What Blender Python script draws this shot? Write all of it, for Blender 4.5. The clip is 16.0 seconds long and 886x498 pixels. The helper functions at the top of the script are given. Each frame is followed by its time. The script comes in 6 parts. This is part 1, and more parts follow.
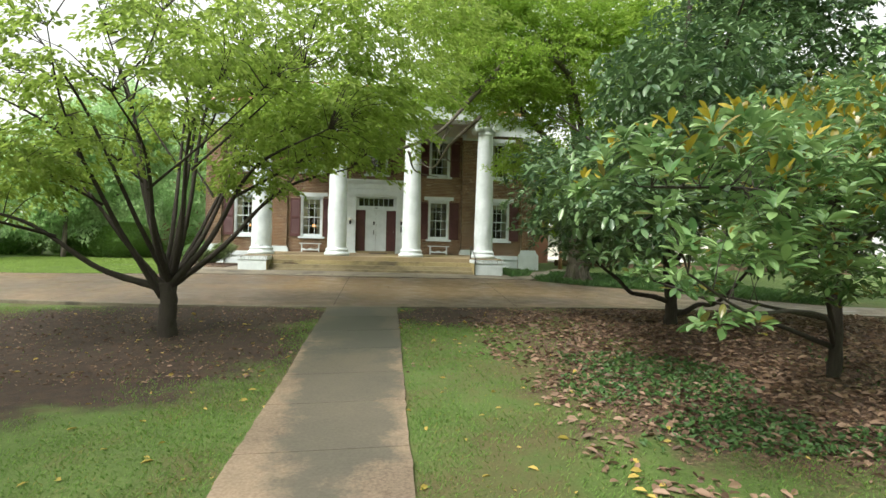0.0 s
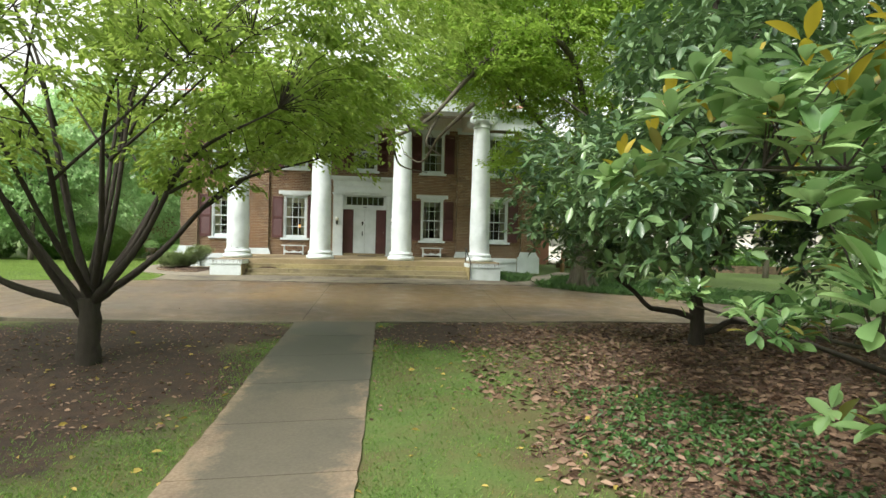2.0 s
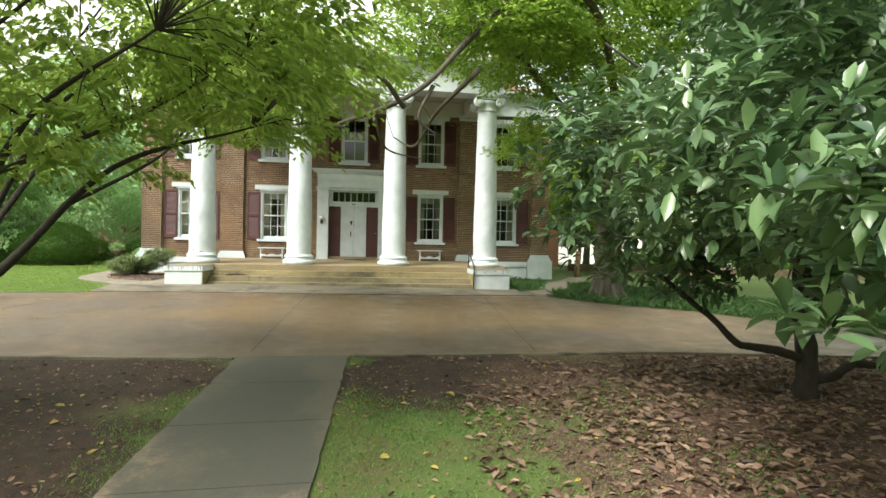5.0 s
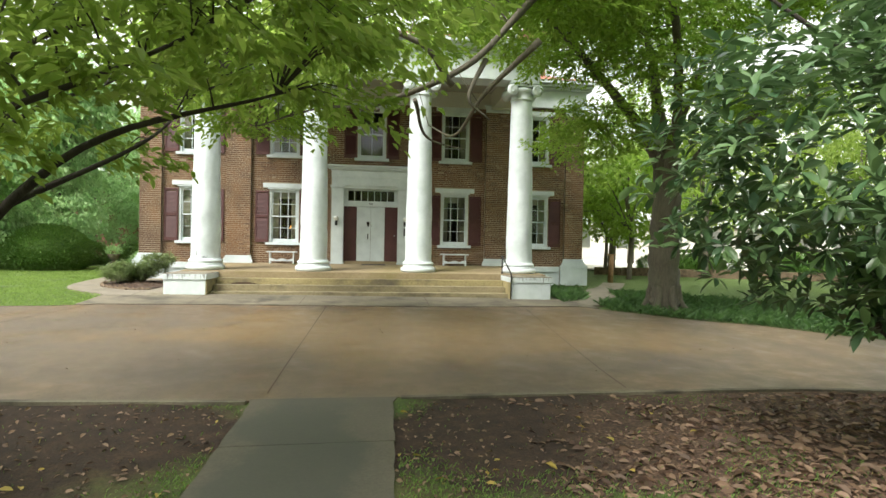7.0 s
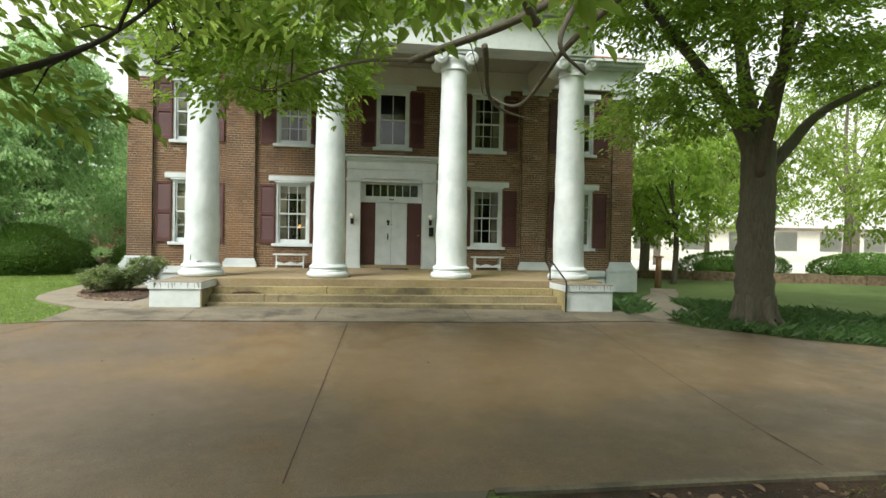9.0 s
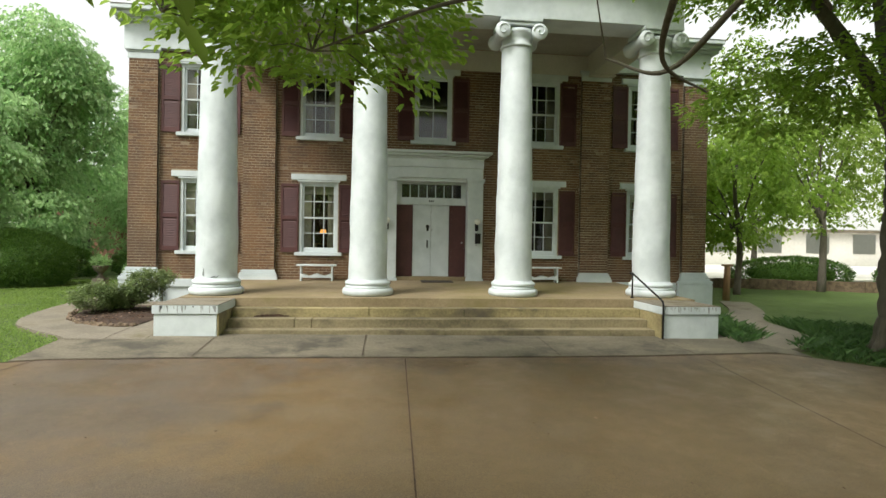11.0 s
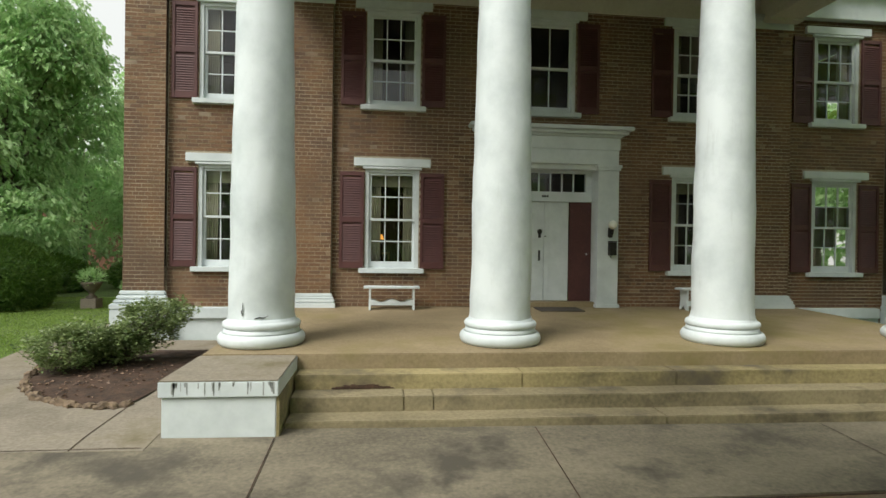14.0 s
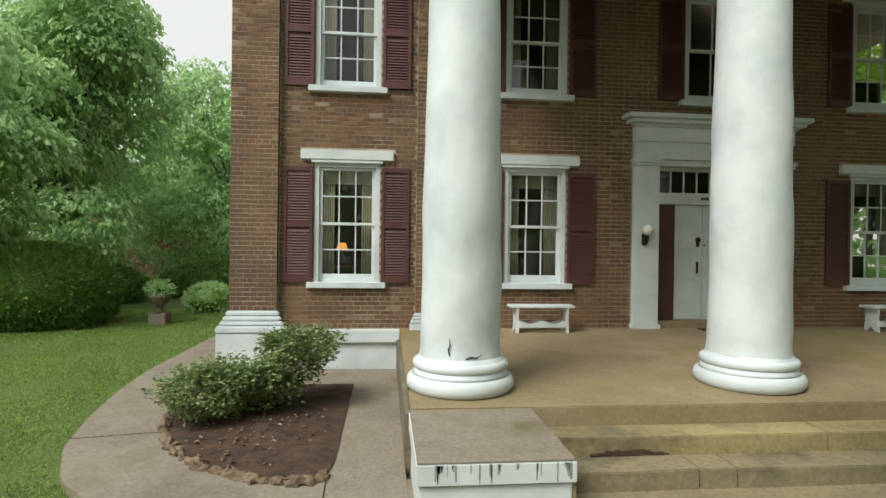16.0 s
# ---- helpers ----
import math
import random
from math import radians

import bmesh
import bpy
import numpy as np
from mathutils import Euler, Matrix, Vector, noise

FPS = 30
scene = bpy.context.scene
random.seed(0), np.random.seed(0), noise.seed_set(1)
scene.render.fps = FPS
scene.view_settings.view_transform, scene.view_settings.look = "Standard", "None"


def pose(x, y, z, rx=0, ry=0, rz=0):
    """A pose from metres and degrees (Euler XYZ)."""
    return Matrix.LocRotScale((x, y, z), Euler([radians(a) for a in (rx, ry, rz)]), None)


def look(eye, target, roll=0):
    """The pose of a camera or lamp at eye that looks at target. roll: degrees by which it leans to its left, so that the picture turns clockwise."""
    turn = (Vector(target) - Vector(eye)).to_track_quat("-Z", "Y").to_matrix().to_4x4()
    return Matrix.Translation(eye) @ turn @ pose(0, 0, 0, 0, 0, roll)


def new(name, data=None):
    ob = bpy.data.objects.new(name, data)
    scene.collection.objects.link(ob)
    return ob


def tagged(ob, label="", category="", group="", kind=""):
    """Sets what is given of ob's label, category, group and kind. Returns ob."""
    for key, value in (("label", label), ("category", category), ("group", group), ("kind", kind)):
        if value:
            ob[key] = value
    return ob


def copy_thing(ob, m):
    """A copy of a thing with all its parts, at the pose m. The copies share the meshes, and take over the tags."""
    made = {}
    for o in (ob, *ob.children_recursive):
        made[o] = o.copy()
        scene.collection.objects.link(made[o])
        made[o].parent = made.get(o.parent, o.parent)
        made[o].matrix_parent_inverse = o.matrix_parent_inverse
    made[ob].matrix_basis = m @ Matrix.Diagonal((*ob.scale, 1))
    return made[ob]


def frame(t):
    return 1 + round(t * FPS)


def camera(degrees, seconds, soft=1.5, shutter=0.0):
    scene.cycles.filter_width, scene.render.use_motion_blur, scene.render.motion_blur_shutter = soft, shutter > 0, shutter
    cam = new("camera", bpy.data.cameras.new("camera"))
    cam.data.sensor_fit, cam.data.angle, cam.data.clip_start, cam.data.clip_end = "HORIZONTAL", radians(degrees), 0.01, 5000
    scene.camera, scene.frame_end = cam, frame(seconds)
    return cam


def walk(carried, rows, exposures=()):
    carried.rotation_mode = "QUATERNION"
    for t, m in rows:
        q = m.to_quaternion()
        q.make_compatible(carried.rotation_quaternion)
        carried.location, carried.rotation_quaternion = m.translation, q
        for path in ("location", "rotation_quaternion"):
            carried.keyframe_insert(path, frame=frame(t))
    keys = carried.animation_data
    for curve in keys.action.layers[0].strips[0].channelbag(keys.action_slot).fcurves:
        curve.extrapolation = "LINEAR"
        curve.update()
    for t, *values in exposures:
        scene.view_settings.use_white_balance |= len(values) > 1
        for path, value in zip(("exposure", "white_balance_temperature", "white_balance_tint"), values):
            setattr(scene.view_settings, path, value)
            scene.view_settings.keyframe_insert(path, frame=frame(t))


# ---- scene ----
cam = camera(76.2, 16.0)
PATH = [
    (0, (-0.439, -29.161, 1.493), (89.66, -1.32, -7.74)),
    (0.5, (-0.362, -28.664, 1.525), (89.63, -1.30, -7.74)),
    (1, (-0.232, -28.182, 1.563), (89.61, -1.29, -7.74)),
    (1.5, (-0.050, -27.711, 1.610), (89.58, -1.27, -7.73)),
    (2, (0.141, -27.228, 1.635), (89.56, -1.25, -7.71)),
    (2.5, (0.333, -26.687, 1.643), (89.54, -1.23, -7.69)),
    (3, (0.550, -26.064, 1.642), (89.52, -1.21, -7.66)),
    (3.5, (0.743, -25.499, 1.666), (89.50, -1.19, -7.62)),
    (6, (0.479, -22.940, 1.825), (89.44, -1.10, -7.37)),
    (6.5, (0.276, -22.398, 1.857), (89.44, -1.08, -7.30)),
    (7, (0.063, -21.800, 1.875), (89.43, -1.06, -7.24)),
    (7.5, (-0.104, -21.152, 1.887), (89.43, -1.05, -7.17)),
    (8, (-0.223, -20.435, 1.893), (89.43, -1.03, -7.09)),
    (8.5, (-0.386, -19.724, 1.891), (89.43, -1.01, -7.02)),
    (9, (-0.528, -19.000, 1.893), (89.43, -0.99, -6.94)),
    (11.3, (-1.697, -15.864, 2.133), (89.47, -0.91, -6.56)),
    (11.5, (-1.809, -15.518, 2.149), (89.47, -0.90, -6.53)),
    (12, (-2.129, -14.683, 2.174), (89.49, -0.88, -6.45)),
    (12.5, (-2.450, -13.856, 2.184), (89.50, -0.86, -6.36)),
    (13, (-2.733, -13.007, 2.208), (89.52, -0.84, -6.28)),
    (13.5, (-3.044, -12.178, 2.241), (89.54, -0.83, -6.19)),
    (14, (-3.381, -11.435, 2.293), (89.56, -0.81, -6.11)),
    (14.5, (-3.821, -10.779, 2.331), (89.58, -0.79, -6.03)),
    (15, (-4.368, -10.183, 2.395), (89.60, -0.77, -5.95)),
    (15.5, (-5.064, -9.892, 2.424), (89.63, -0.75, -5.87)),
    (16, (-5.769, -9.582, 2.435), (89.66, -0.73, -5.79)),
]
walk(cam, [(t, pose(*eye, *turn)) for t, eye, turn in PATH], exposures=[(0, 0.88), (3.5, 1.03), (6, 1.12), (7.5, 1.04), (9, 0.78), (12.5, 0.46), (16, 0.24)])

# ---- world, sun and exposure ----
SUN_EL, SUN_AZ = 49.0, 230.0
world = bpy.data.worlds.new("world")
scene.world = world
world.use_nodes = True
_wn = world.node_tree
_sky = _wn.nodes.new("ShaderNodeTexSky")
_sky.sky_type, _sky.sun_disc = "NISHITA", False
_sky.sun_elevation, _sky.sun_rotation = radians(SUN_EL), radians(SUN_AZ)
_sky.air_density, _sky.dust_density, _sky.ozone_density = 1.0, 6.0, 1.0
_mixw = _wn.nodes.new("ShaderNodeMix")
_mixw.data_type = "RGBA"
_mixw.inputs[0].default_value = 0.75
_tc = _wn.nodes.new("ShaderNodeTexCoord")
_sx = _wn.nodes.new("ShaderNodeSeparateXYZ")
_wn.links.new(_tc.outputs["Generated"], _sx.inputs[0])
_gr = _wn.nodes.new("ShaderNodeValToRGB")          # overcast: the zenith is brighter than the horizon
_gr.color_ramp.elements[0].color, _gr.color_ramp.elements[0].position = (0.75, 0.755, 0.69, 1), 0.0
_gr.color_ramp.elements[1].color, _gr.color_ramp.elements[1].position = (0.86, 0.89, 0.87, 1), 1.0
_wn.links.new(_sx.outputs[2], _gr.inputs[0])
_sc = _wn.nodes.new("ShaderNodeVectorMath")
_sc.operation = "SCALE"
_sc.inputs["Scale"].default_value = 11.0
_wn.links.new(_gr.outputs[0], _sc.inputs[0])
_wn.links.new(_sc.outputs[0], _mixw.inputs[7])
_wn.links.new(_sky.outputs[0], _mixw.inputs[6])
_bg = _wn.nodes["Background"]
_wn.links.new(_mixw.outputs[2], _bg.inputs[0])
_bg.inputs[1].default_value = 0.105
sun = new("sun", bpy.data.lights.new("sun", "SUN"))
sun.data.energy, sun.data.angle, sun.data.color = 3.0, radians(28), (1.0, 0.98, 0.92)
_az, _el = radians(SUN_AZ), radians(SUN_EL)
sun.matrix_world = look((0, 0, 30), (-math.sin(_az) * math.cos(_el), -math.cos(_az) * math.cos(_el), 30 - math.sin(_el)))

# ---- materials ----


def mat(name, rough=0.7, metal=0.0):
    m = bpy.data.materials.new(name)
    m.use_nodes = True
    b = m.node_tree.nodes["Principled BSDF"]
    b.inputs["Roughness"].default_value, b.inputs["Metallic"].default_value = rough, metal
    return m, m.node_tree, b


def node(nt, kind, **inputs):
    n = nt.nodes.new(kind)
    for k, v in inputs.items():
        n.inputs[k].default_value = v
    return n


def coords(nt):
    """World position for setting, so that stains don't repeat on copies."""
    return nt.nodes.new("ShaderNodeNewGeometry").outputs["Position"]


def noise_out(nt, vec, scale, detail=4.0, rough=0.6, stretch=None):
    if stretch:
        mp = nt.nodes.new("ShaderNodeMapping")
        mp.inputs["Scale"].default_value = stretch
        nt.links.new(vec, mp.inputs["Vector"])
        vec = mp.outputs[0]
    n = node(nt, "ShaderNodeTexNoise", Scale=scale, Detail=detail, Roughness=rough)
    nt.links.new(vec, n.inputs["Vector"])
    return n.outputs["Fac"]


def ramp(nt, fac, stops):
    r = nt.nodes.new("ShaderNodeValToRGB")
    while len(r.color_ramp.elements) < len(stops):
        r.color_ramp.elements.new(0.5)
    for e, (p, c) in zip(r.color_ramp.elements, stops):
        e.position, e.color = p, (*c, 1) if len(c) == 3 else c
    nt.links.new(fac, r.inputs[0])
    return r.outputs[0]


def mix(nt, fac, a, b, mode="MIX"):
    m = nt.nodes.new("ShaderNodeMix")
    m.data_type, m.blend_type = "RGBA", mode
    for sock, v in ((m.inputs[0], fac), (m.inputs[6], a), (m.inputs[7], b)):
        if isinstance(v, (int, float)):
            sock.default_value = v
        elif isinstance(v, tuple):
            sock.default_value = (*v, 1)
        else:
            nt.links.new(v, sock)
    return m.outputs[2]


def maths(nt, op, a, b=None, clamp=False):
    m = nt.nodes.new("ShaderNodeMath")
    m.operation, m.use_clamp = op, clamp
    for sock, v in zip(m.inputs, (a, b)):
        if v is None:
            continue
        if isinstance(v, (int, float)):
            sock.default_value = v
        else:
            nt.links.new(v, sock)
    return m.outputs[0]


def bump(nt, bsdf, height, strength=0.3, dist=0.01):
    b = node(nt, "ShaderNodeBump", Strength=strength, Distance=dist)
    nt.links.new(height, b.inputs["Height"])
    nt.links.new(b.outputs[0], bsdf.inputs["Normal"])


def two_scale(name, c1, c2, big=0.6, small=18.0, rough=0.7, metal=0.0, stain=None, stain_scale=0.35, bump_s=0.25, stretch=None):
    m, nt, b = mat(name, rough, metal)
    p = coords(nt)
    n1 = noise_out(nt, p, big, stretch=stretch)
    n2 = noise_out(nt, p, small, 6.0)
    f = maths(nt, "ADD", maths(nt, "MULTIPLY", n1, 0.6), maths(nt, "MULTIPLY", n2, 0.4))
    col = ramp(nt, f, [(0.36, c1), (0.64, c2)])
    if stain:
        s = ramp(nt, noise_out(nt, p, stain_scale, 5.0, 0.65), [(0.5, (0, 0, 0)), (0.66, (1, 1, 1))])
        col = mix(nt, s, col, stain)
    nt.links.new(col, b.inputs["Base Color"])
    bump(nt, b, n2, bump_s)
    return m


def ellipse_mask(nt, p, cx, cy, rx, ry, wob=0.5):
    sep = nt.nodes.new("ShaderNodeSeparateXYZ")
    nt.links.new(p, sep.inputs[0])
    dx = maths(nt, "DIVIDE", maths(nt, "SUBTRACT", sep.outputs[0], cx), rx)
    dy = maths(nt, "DIVIDE", maths(nt, "SUBTRACT", sep.outputs[1], cy), ry)
    r = maths(nt, "SQRT", maths(nt, "ADD", maths(nt, "MULTIPLY", dx, dx), maths(nt, "MULTIPLY", dy, dy)))
    n = maths(nt, "MULTIPLY", maths(nt, "SUBTRACT", noise_out(nt, p, 0.9, 6.0, 0.7), 0.5), wob * 2)
    v = maths(nt, "SUBTRACT", 1.0, maths(nt, "ADD", r, n))
    return maths(nt, "MULTIPLY", maths(nt, "ADD", v, 0.12), 4.0, True)


DIRT = [(-3.9, -15.5, 2.9, 1.3), (-5.6, -18.2, 4.4, 3.9), (2.4, -15.7, 2.7, 1.7), (-6.5, -21.8, 2.2, 1.0)]
LITTER = [(7.6, -17.9, 5.2, 4.6), (6.2, -21.8, 4.0, 3.6)]


def make_ground():
    m, nt, b = mat("lawn_soil", 0.95)
    p = coords(nt)
    fine = noise_out(nt, p, 38.0, 5.0)
    mid = noise_out(nt, p, 2.2, 5.0)
    g = ramp(nt, maths(nt, "ADD", maths(nt, "MULTIPLY", fine, 0.55), maths(nt, "MULTIPLY", mid, 0.45)),
             [(0.34, (0.05, 0.08, 0.015)), (0.52, (0.08, 0.128, 0.025)), (0.68, (0.12, 0.165, 0.042))])
    soil = ramp(nt, maths(nt, "ADD", maths(nt, "MULTIPLY", fine, 0.5), maths(nt, "MULTIPLY", noise_out(nt, p, 5.0), 0.5)),
                [(0.35, (0.015, 0.009, 0.006)), (0.52, (0.038, 0.021, 0.012)), (0.68, (0.088, 0.048, 0.029))])
    bare = ramp(nt, noise_out(nt, p, 0.55, 6.0, 0.7), [(0.46, (0, 0, 0)), (0.62, (1, 1, 1))])
    sepp = nt.nodes.new("ShaderNodeSeparateXYZ")
    nt.links.new(p, sepp.inputs[0])
    front = maths(nt, "MULTIPLY", maths(nt, "SUBTRACT", -11.0, sepp.outputs[1]), 0.5, True)
    bare = maths(nt, "MULTIPLY", bare, front)
    col = mix(nt, maths(nt, "MULTIPLY", bare, 0.75), g, mix(nt, 0.4, soil, (0.17, 0.13, 0.05)))
    for e in DIRT:
        col = mix(nt, ellipse_mask(nt, p, *e), col, soil)
    lit = ramp(nt, noise_out(nt, p, 26.0, 5.0), [(0.36, (0.03, 0.017, 0.011)), (0.55, (0.105, 0.06, 0.037)), (0.68, (0.24, 0.15, 0.1))])
    for e in LITTER:
        col = mix(nt, ellipse_mask(nt, p, *e, 0.7), col, lit)
    nt.links.new(col, b.inputs["Base Color"])
    bump(nt, b, fine, 0.7, 0.03)
    return m


def make_leaf(name, dark, light, trans, rough=0.45, under=None):
    m, nt, b = mat(name, rough)
    rnd = nt.nodes.new("ShaderNodeNewGeometry").outputs["Random Per Island"]
    p = coords(nt)
    f = maths(nt, "ADD", maths(nt, "MULTIPLY", rnd, 0.5), maths(nt, "MULTIPLY", noise_out(nt, p, 0.8, 3.0), 0.5))
    col = ramp(nt, f, [(0.25, dark), (0.75, light)])
    if under:
        old = ramp(nt, rnd, [(0.93, (0, 0, 0)), (0.95, (1, 1, 1))])
        col = mix(nt, old, col, under)
    nt.links.new(col, b.inputs["Base Color"])
    tr = nt.nodes.new("ShaderNodeBsdfTranslucent")
    nt.links.new(mix(nt, 0.5, col, light), tr.inputs["Color"])
    ms = nt.nodes.new("ShaderNodeMixShader")
    ms.inputs[0].default_value = trans
    nt.links.new(b.outputs[0], ms.inputs[1])
    nt.links.new(tr.outputs[0], ms.inputs[2])
    nt.links.new(ms.outputs[0], nt.nodes["Material Output"].inputs["Surface"])
    return m


def make_brick():
    m, nt, b = mat("old_brick", 0.9)
    geo = nt.nodes.new("ShaderNodeNewGeometry")
    info = nt.nodes.new("ShaderNodeObjectInfo")
    p = geo.outputs["Position"]
    r = maths(nt, "FRACT", maths(nt, "ADD", geo.outputs["Random Per Island"], info.outputs["Random"]))
    col = ramp(nt, r, [(0.0, (0.048, 0.027, 0.017)), (0.28, (0.095, 0.046, 0.024)), (0.6, (0.142, 0.07, 0.032)), (0.86, (0.195, 0.108, 0.05)), (0.965, (0.24, 0.155, 0.085)), (1.0, (0.4, 0.34, 0.26))])
    big = noise_out(nt, p, 0.7, 5.0, 0.65)
    col = mix(nt, ramp(nt, big, [(0.42, (0, 0, 0)), (0.62, (0.55, 0.55, 0.55))]), col, (0.16, 0.098, 0.05))
    soot = noise_out(nt, p, 0.33, 6.0, 0.7)
    col = mix(nt, ramp(nt, soot, [(0.46, (0, 0, 0)), (0.64, (0.72, 0.72, 0.72))]), col, (0.05, 0.032, 0.023))
    warm = noise_out(nt, p, 1.1, 4.0, 0.6, stretch=(1.0, 1.0, 0.6))
    col = mix(nt, ramp(nt, warm, [(0.5, (0, 0, 0)), (0.68, (0.6, 0.6, 0.6))]), col, (0.23, 0.115, 0.045))
    fine = noise_out(nt, p, 45.0, 5.0)
    col = mix(nt, 0.35, col, ramp(nt, fine, [(0.3, (0.07, 0.034, 0.02)), (0.7, (0.27, 0.165, 0.1))]))
    nt.links.new(col, b.inputs["Base Color"])
    bump(nt, b, fine, 0.35, 0.006)
    return m


def make_white(name="white_paint", worn=True):
    m, nt, b = mat(name, 0.55)
    p = coords(nt)
    n1 = noise_out(nt, p, 1.3, 6.0, 0.65)
    n2 = noise_out(nt, p, 24.0, 5.0)
    col = ramp(nt, n1, [(0.35, (0.49, 0.545, 0.56)), (0.6, (0.62, 0.675, 0.69))])
    if worn:
        streak = noise_out(nt, p, 2.6, 6.0, 0.7, stretch=(3.0, 3.0, 0.35))
        col = mix(nt, ramp(nt, streak, [(0.6, (0, 0, 0)), (0.76, (0.4, 0.4, 0.4))]), col, (0.40, 0.43, 0.42))
    nt.links.new(col, b.inputs["Base Color"])
    h = maths(nt, "ADD", maths(nt, "MULTIPLY", n2, 0.4), n1)
    bump(nt, b, h, 0.2, 0.02)
    return m


def make_drive():
    m, nt, b = mat("drive_concrete", 0.72)
    p = coords(nt)
    big = noise_out(nt, p, 0.28, 6.0, 0.62, stretch=(1.0, 0.45, 1.0))
    mid = noise_out(nt, p, 1.7, 6.0, 0.65)
    fine = noise_out(nt, p, 90.0, 3.0)
    col = ramp(nt, big, [(0.34, (0.048, 0.035, 0.022)), (0.5, (0.112, 0.07, 0.032)), (0.66, (0.205, 0.122, 0.046))])
    col = mix(nt, ramp(nt, mid, [(0.42, (0, 0, 0)), (0.7, (0.65, 0.65, 0.65))]), col, (0.095, 0.09, 0.078))
    # Ochre ellipse: the yellowish sheen mid-drive, put into the colour.
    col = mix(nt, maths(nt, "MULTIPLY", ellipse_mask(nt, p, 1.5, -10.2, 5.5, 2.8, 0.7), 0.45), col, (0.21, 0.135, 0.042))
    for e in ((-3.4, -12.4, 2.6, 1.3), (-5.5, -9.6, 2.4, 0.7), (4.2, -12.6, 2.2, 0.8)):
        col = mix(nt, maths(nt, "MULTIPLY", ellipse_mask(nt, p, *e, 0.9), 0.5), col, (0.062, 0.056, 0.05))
    col = mix(nt, 0.38, col, ramp(nt, fine, [(0.38, (0.034, 0.026, 0.02)), (0.64, (0.28, 0.2, 0.12))]))
    nt.links.new(col, b.inputs["Base Color"])
    rr = ramp(nt, mid, [(0.35, (0.38, 0.38, 0.38)), (0.65, (0.72, 0.72, 0.72))])
    nt.links.new(rr, b.inputs["Roughness"])
    bump(nt, b, fine, 0.3, 0.004)
    return m


def make_bark(name, c1, c2):
    m, nt, b = mat(name, 0.95)
    p = coords(nt)
    st = noise_out(nt, p, 9.0, 6.0, 0.7, stretch=(2.5, 2.5, 0.5))
    nt.links.new(mix(nt, noise_out(nt, p, 1.4), ramp(nt, st, [(0.35, c1), (0.65, c2)]), c2), b.inputs["Base Color"])
    bump(nt, b, st, 0.8, 0.03)
    return m


def make_glass():
    m, nt, b = mat("window_glass", 0.03)
    b.inputs["Base Color"].default_value = (0.9, 0.95, 0.95, 1)
    gl = node(nt, "ShaderNodeBsdfGlossy", Roughness=0.02)
    tr = nt.nodes.new("ShaderNodeBsdfTransparent")
    tr.inputs[0].default_value = (0.78, 0.82, 0.8, 1)
    fr = node(nt, "ShaderNodeFresnel", IOR=1.7)
    ms = nt.nodes.new("ShaderNodeMixShader")
    nt.links.new(fr.outputs[0], ms.inputs[0])
    nt.links.new(tr.outputs[0], ms.inputs[1])
    nt.links.new(gl.outputs[0], ms.inputs[2])
    nt.links.new(ms.outputs[0], nt.nodes["Material Output"].inputs["Surface"])
    return m


M_GROUND = make_ground()
M_BRICK = make_brick()
M_MORTAR = two_scale("lime_mortar", (0.2, 0.165, 0.115), (0.52, 0.45, 0.34), 0.9, 30.0, 0.95)
M_WHITE = make_white()
M_TRIM = make_white("white_trim", False)
M_SHUT = two_scale("oxblood_paint", (0.062, 0.02, 0.02), (0.095, 0.032, 0.03), 1.5, 20.0, 0.6)
M_PORCH = two_scale("porch_concrete", (0.17, 0.13, 0.07), (0.30, 0.235, 0.14), 0.8, 25.0, 0.8, stain=(0.19, 0.155, 0.06), stain_scale=0.45)
M_STEP = two_scale("mossy_concrete", (0.15, 0.122, 0.055), (0.36, 0.3, 0.15), 1.1, 22.0, 0.85, stain=(0.09, 0.075, 0.05), stain_scale=0.8, stretch=(0.4, 1, 1.5))
M_STEP_LOW = two_scale("damp_step_concrete", (0.12, 0.1, 0.057), (0.28, 0.235, 0.14), 1.1, 22.0, 0.85, stain=(0.06, 0.05, 0.035), stain_scale=0.9, stretch=(0.4, 1, 1.5))
M_APRON = two_scale("grey_concrete", (0.085, 0.074, 0.052), (0.22, 0.19, 0.135), 1.0, 24.0, 0.85, stain=(0.065, 0.057, 0.042), stain_scale=1.3, stretch=(0.6, 1.6, 1))
def make_path():
    m, nt, b = mat("path_concrete", 0.8)
    p = coords(nt)
    n1, n2 = noise_out(nt, p, 0.6, 6.0, 0.65), noise_out(nt, p, 30.0, 5.0)
    col = ramp(nt, n1, [(0.36, (0.115, 0.078, 0.047)), (0.64, (0.25, 0.178, 0.112))])
    col = mix(nt, 0.3, col, ramp(nt, n2, [(0.35, (0.1, 0.08, 0.06)), (0.66, (0.36, 0.3, 0.23))]))
    # Two long patches mixed towards a darker grey-green.
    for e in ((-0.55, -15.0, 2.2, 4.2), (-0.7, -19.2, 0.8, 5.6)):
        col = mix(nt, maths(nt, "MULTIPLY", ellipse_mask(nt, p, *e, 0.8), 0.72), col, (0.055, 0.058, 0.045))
    nt.links.new(col, b.inputs["Base Color"])
    bump(nt, b, n2, 0.3, 0.004)
    return m


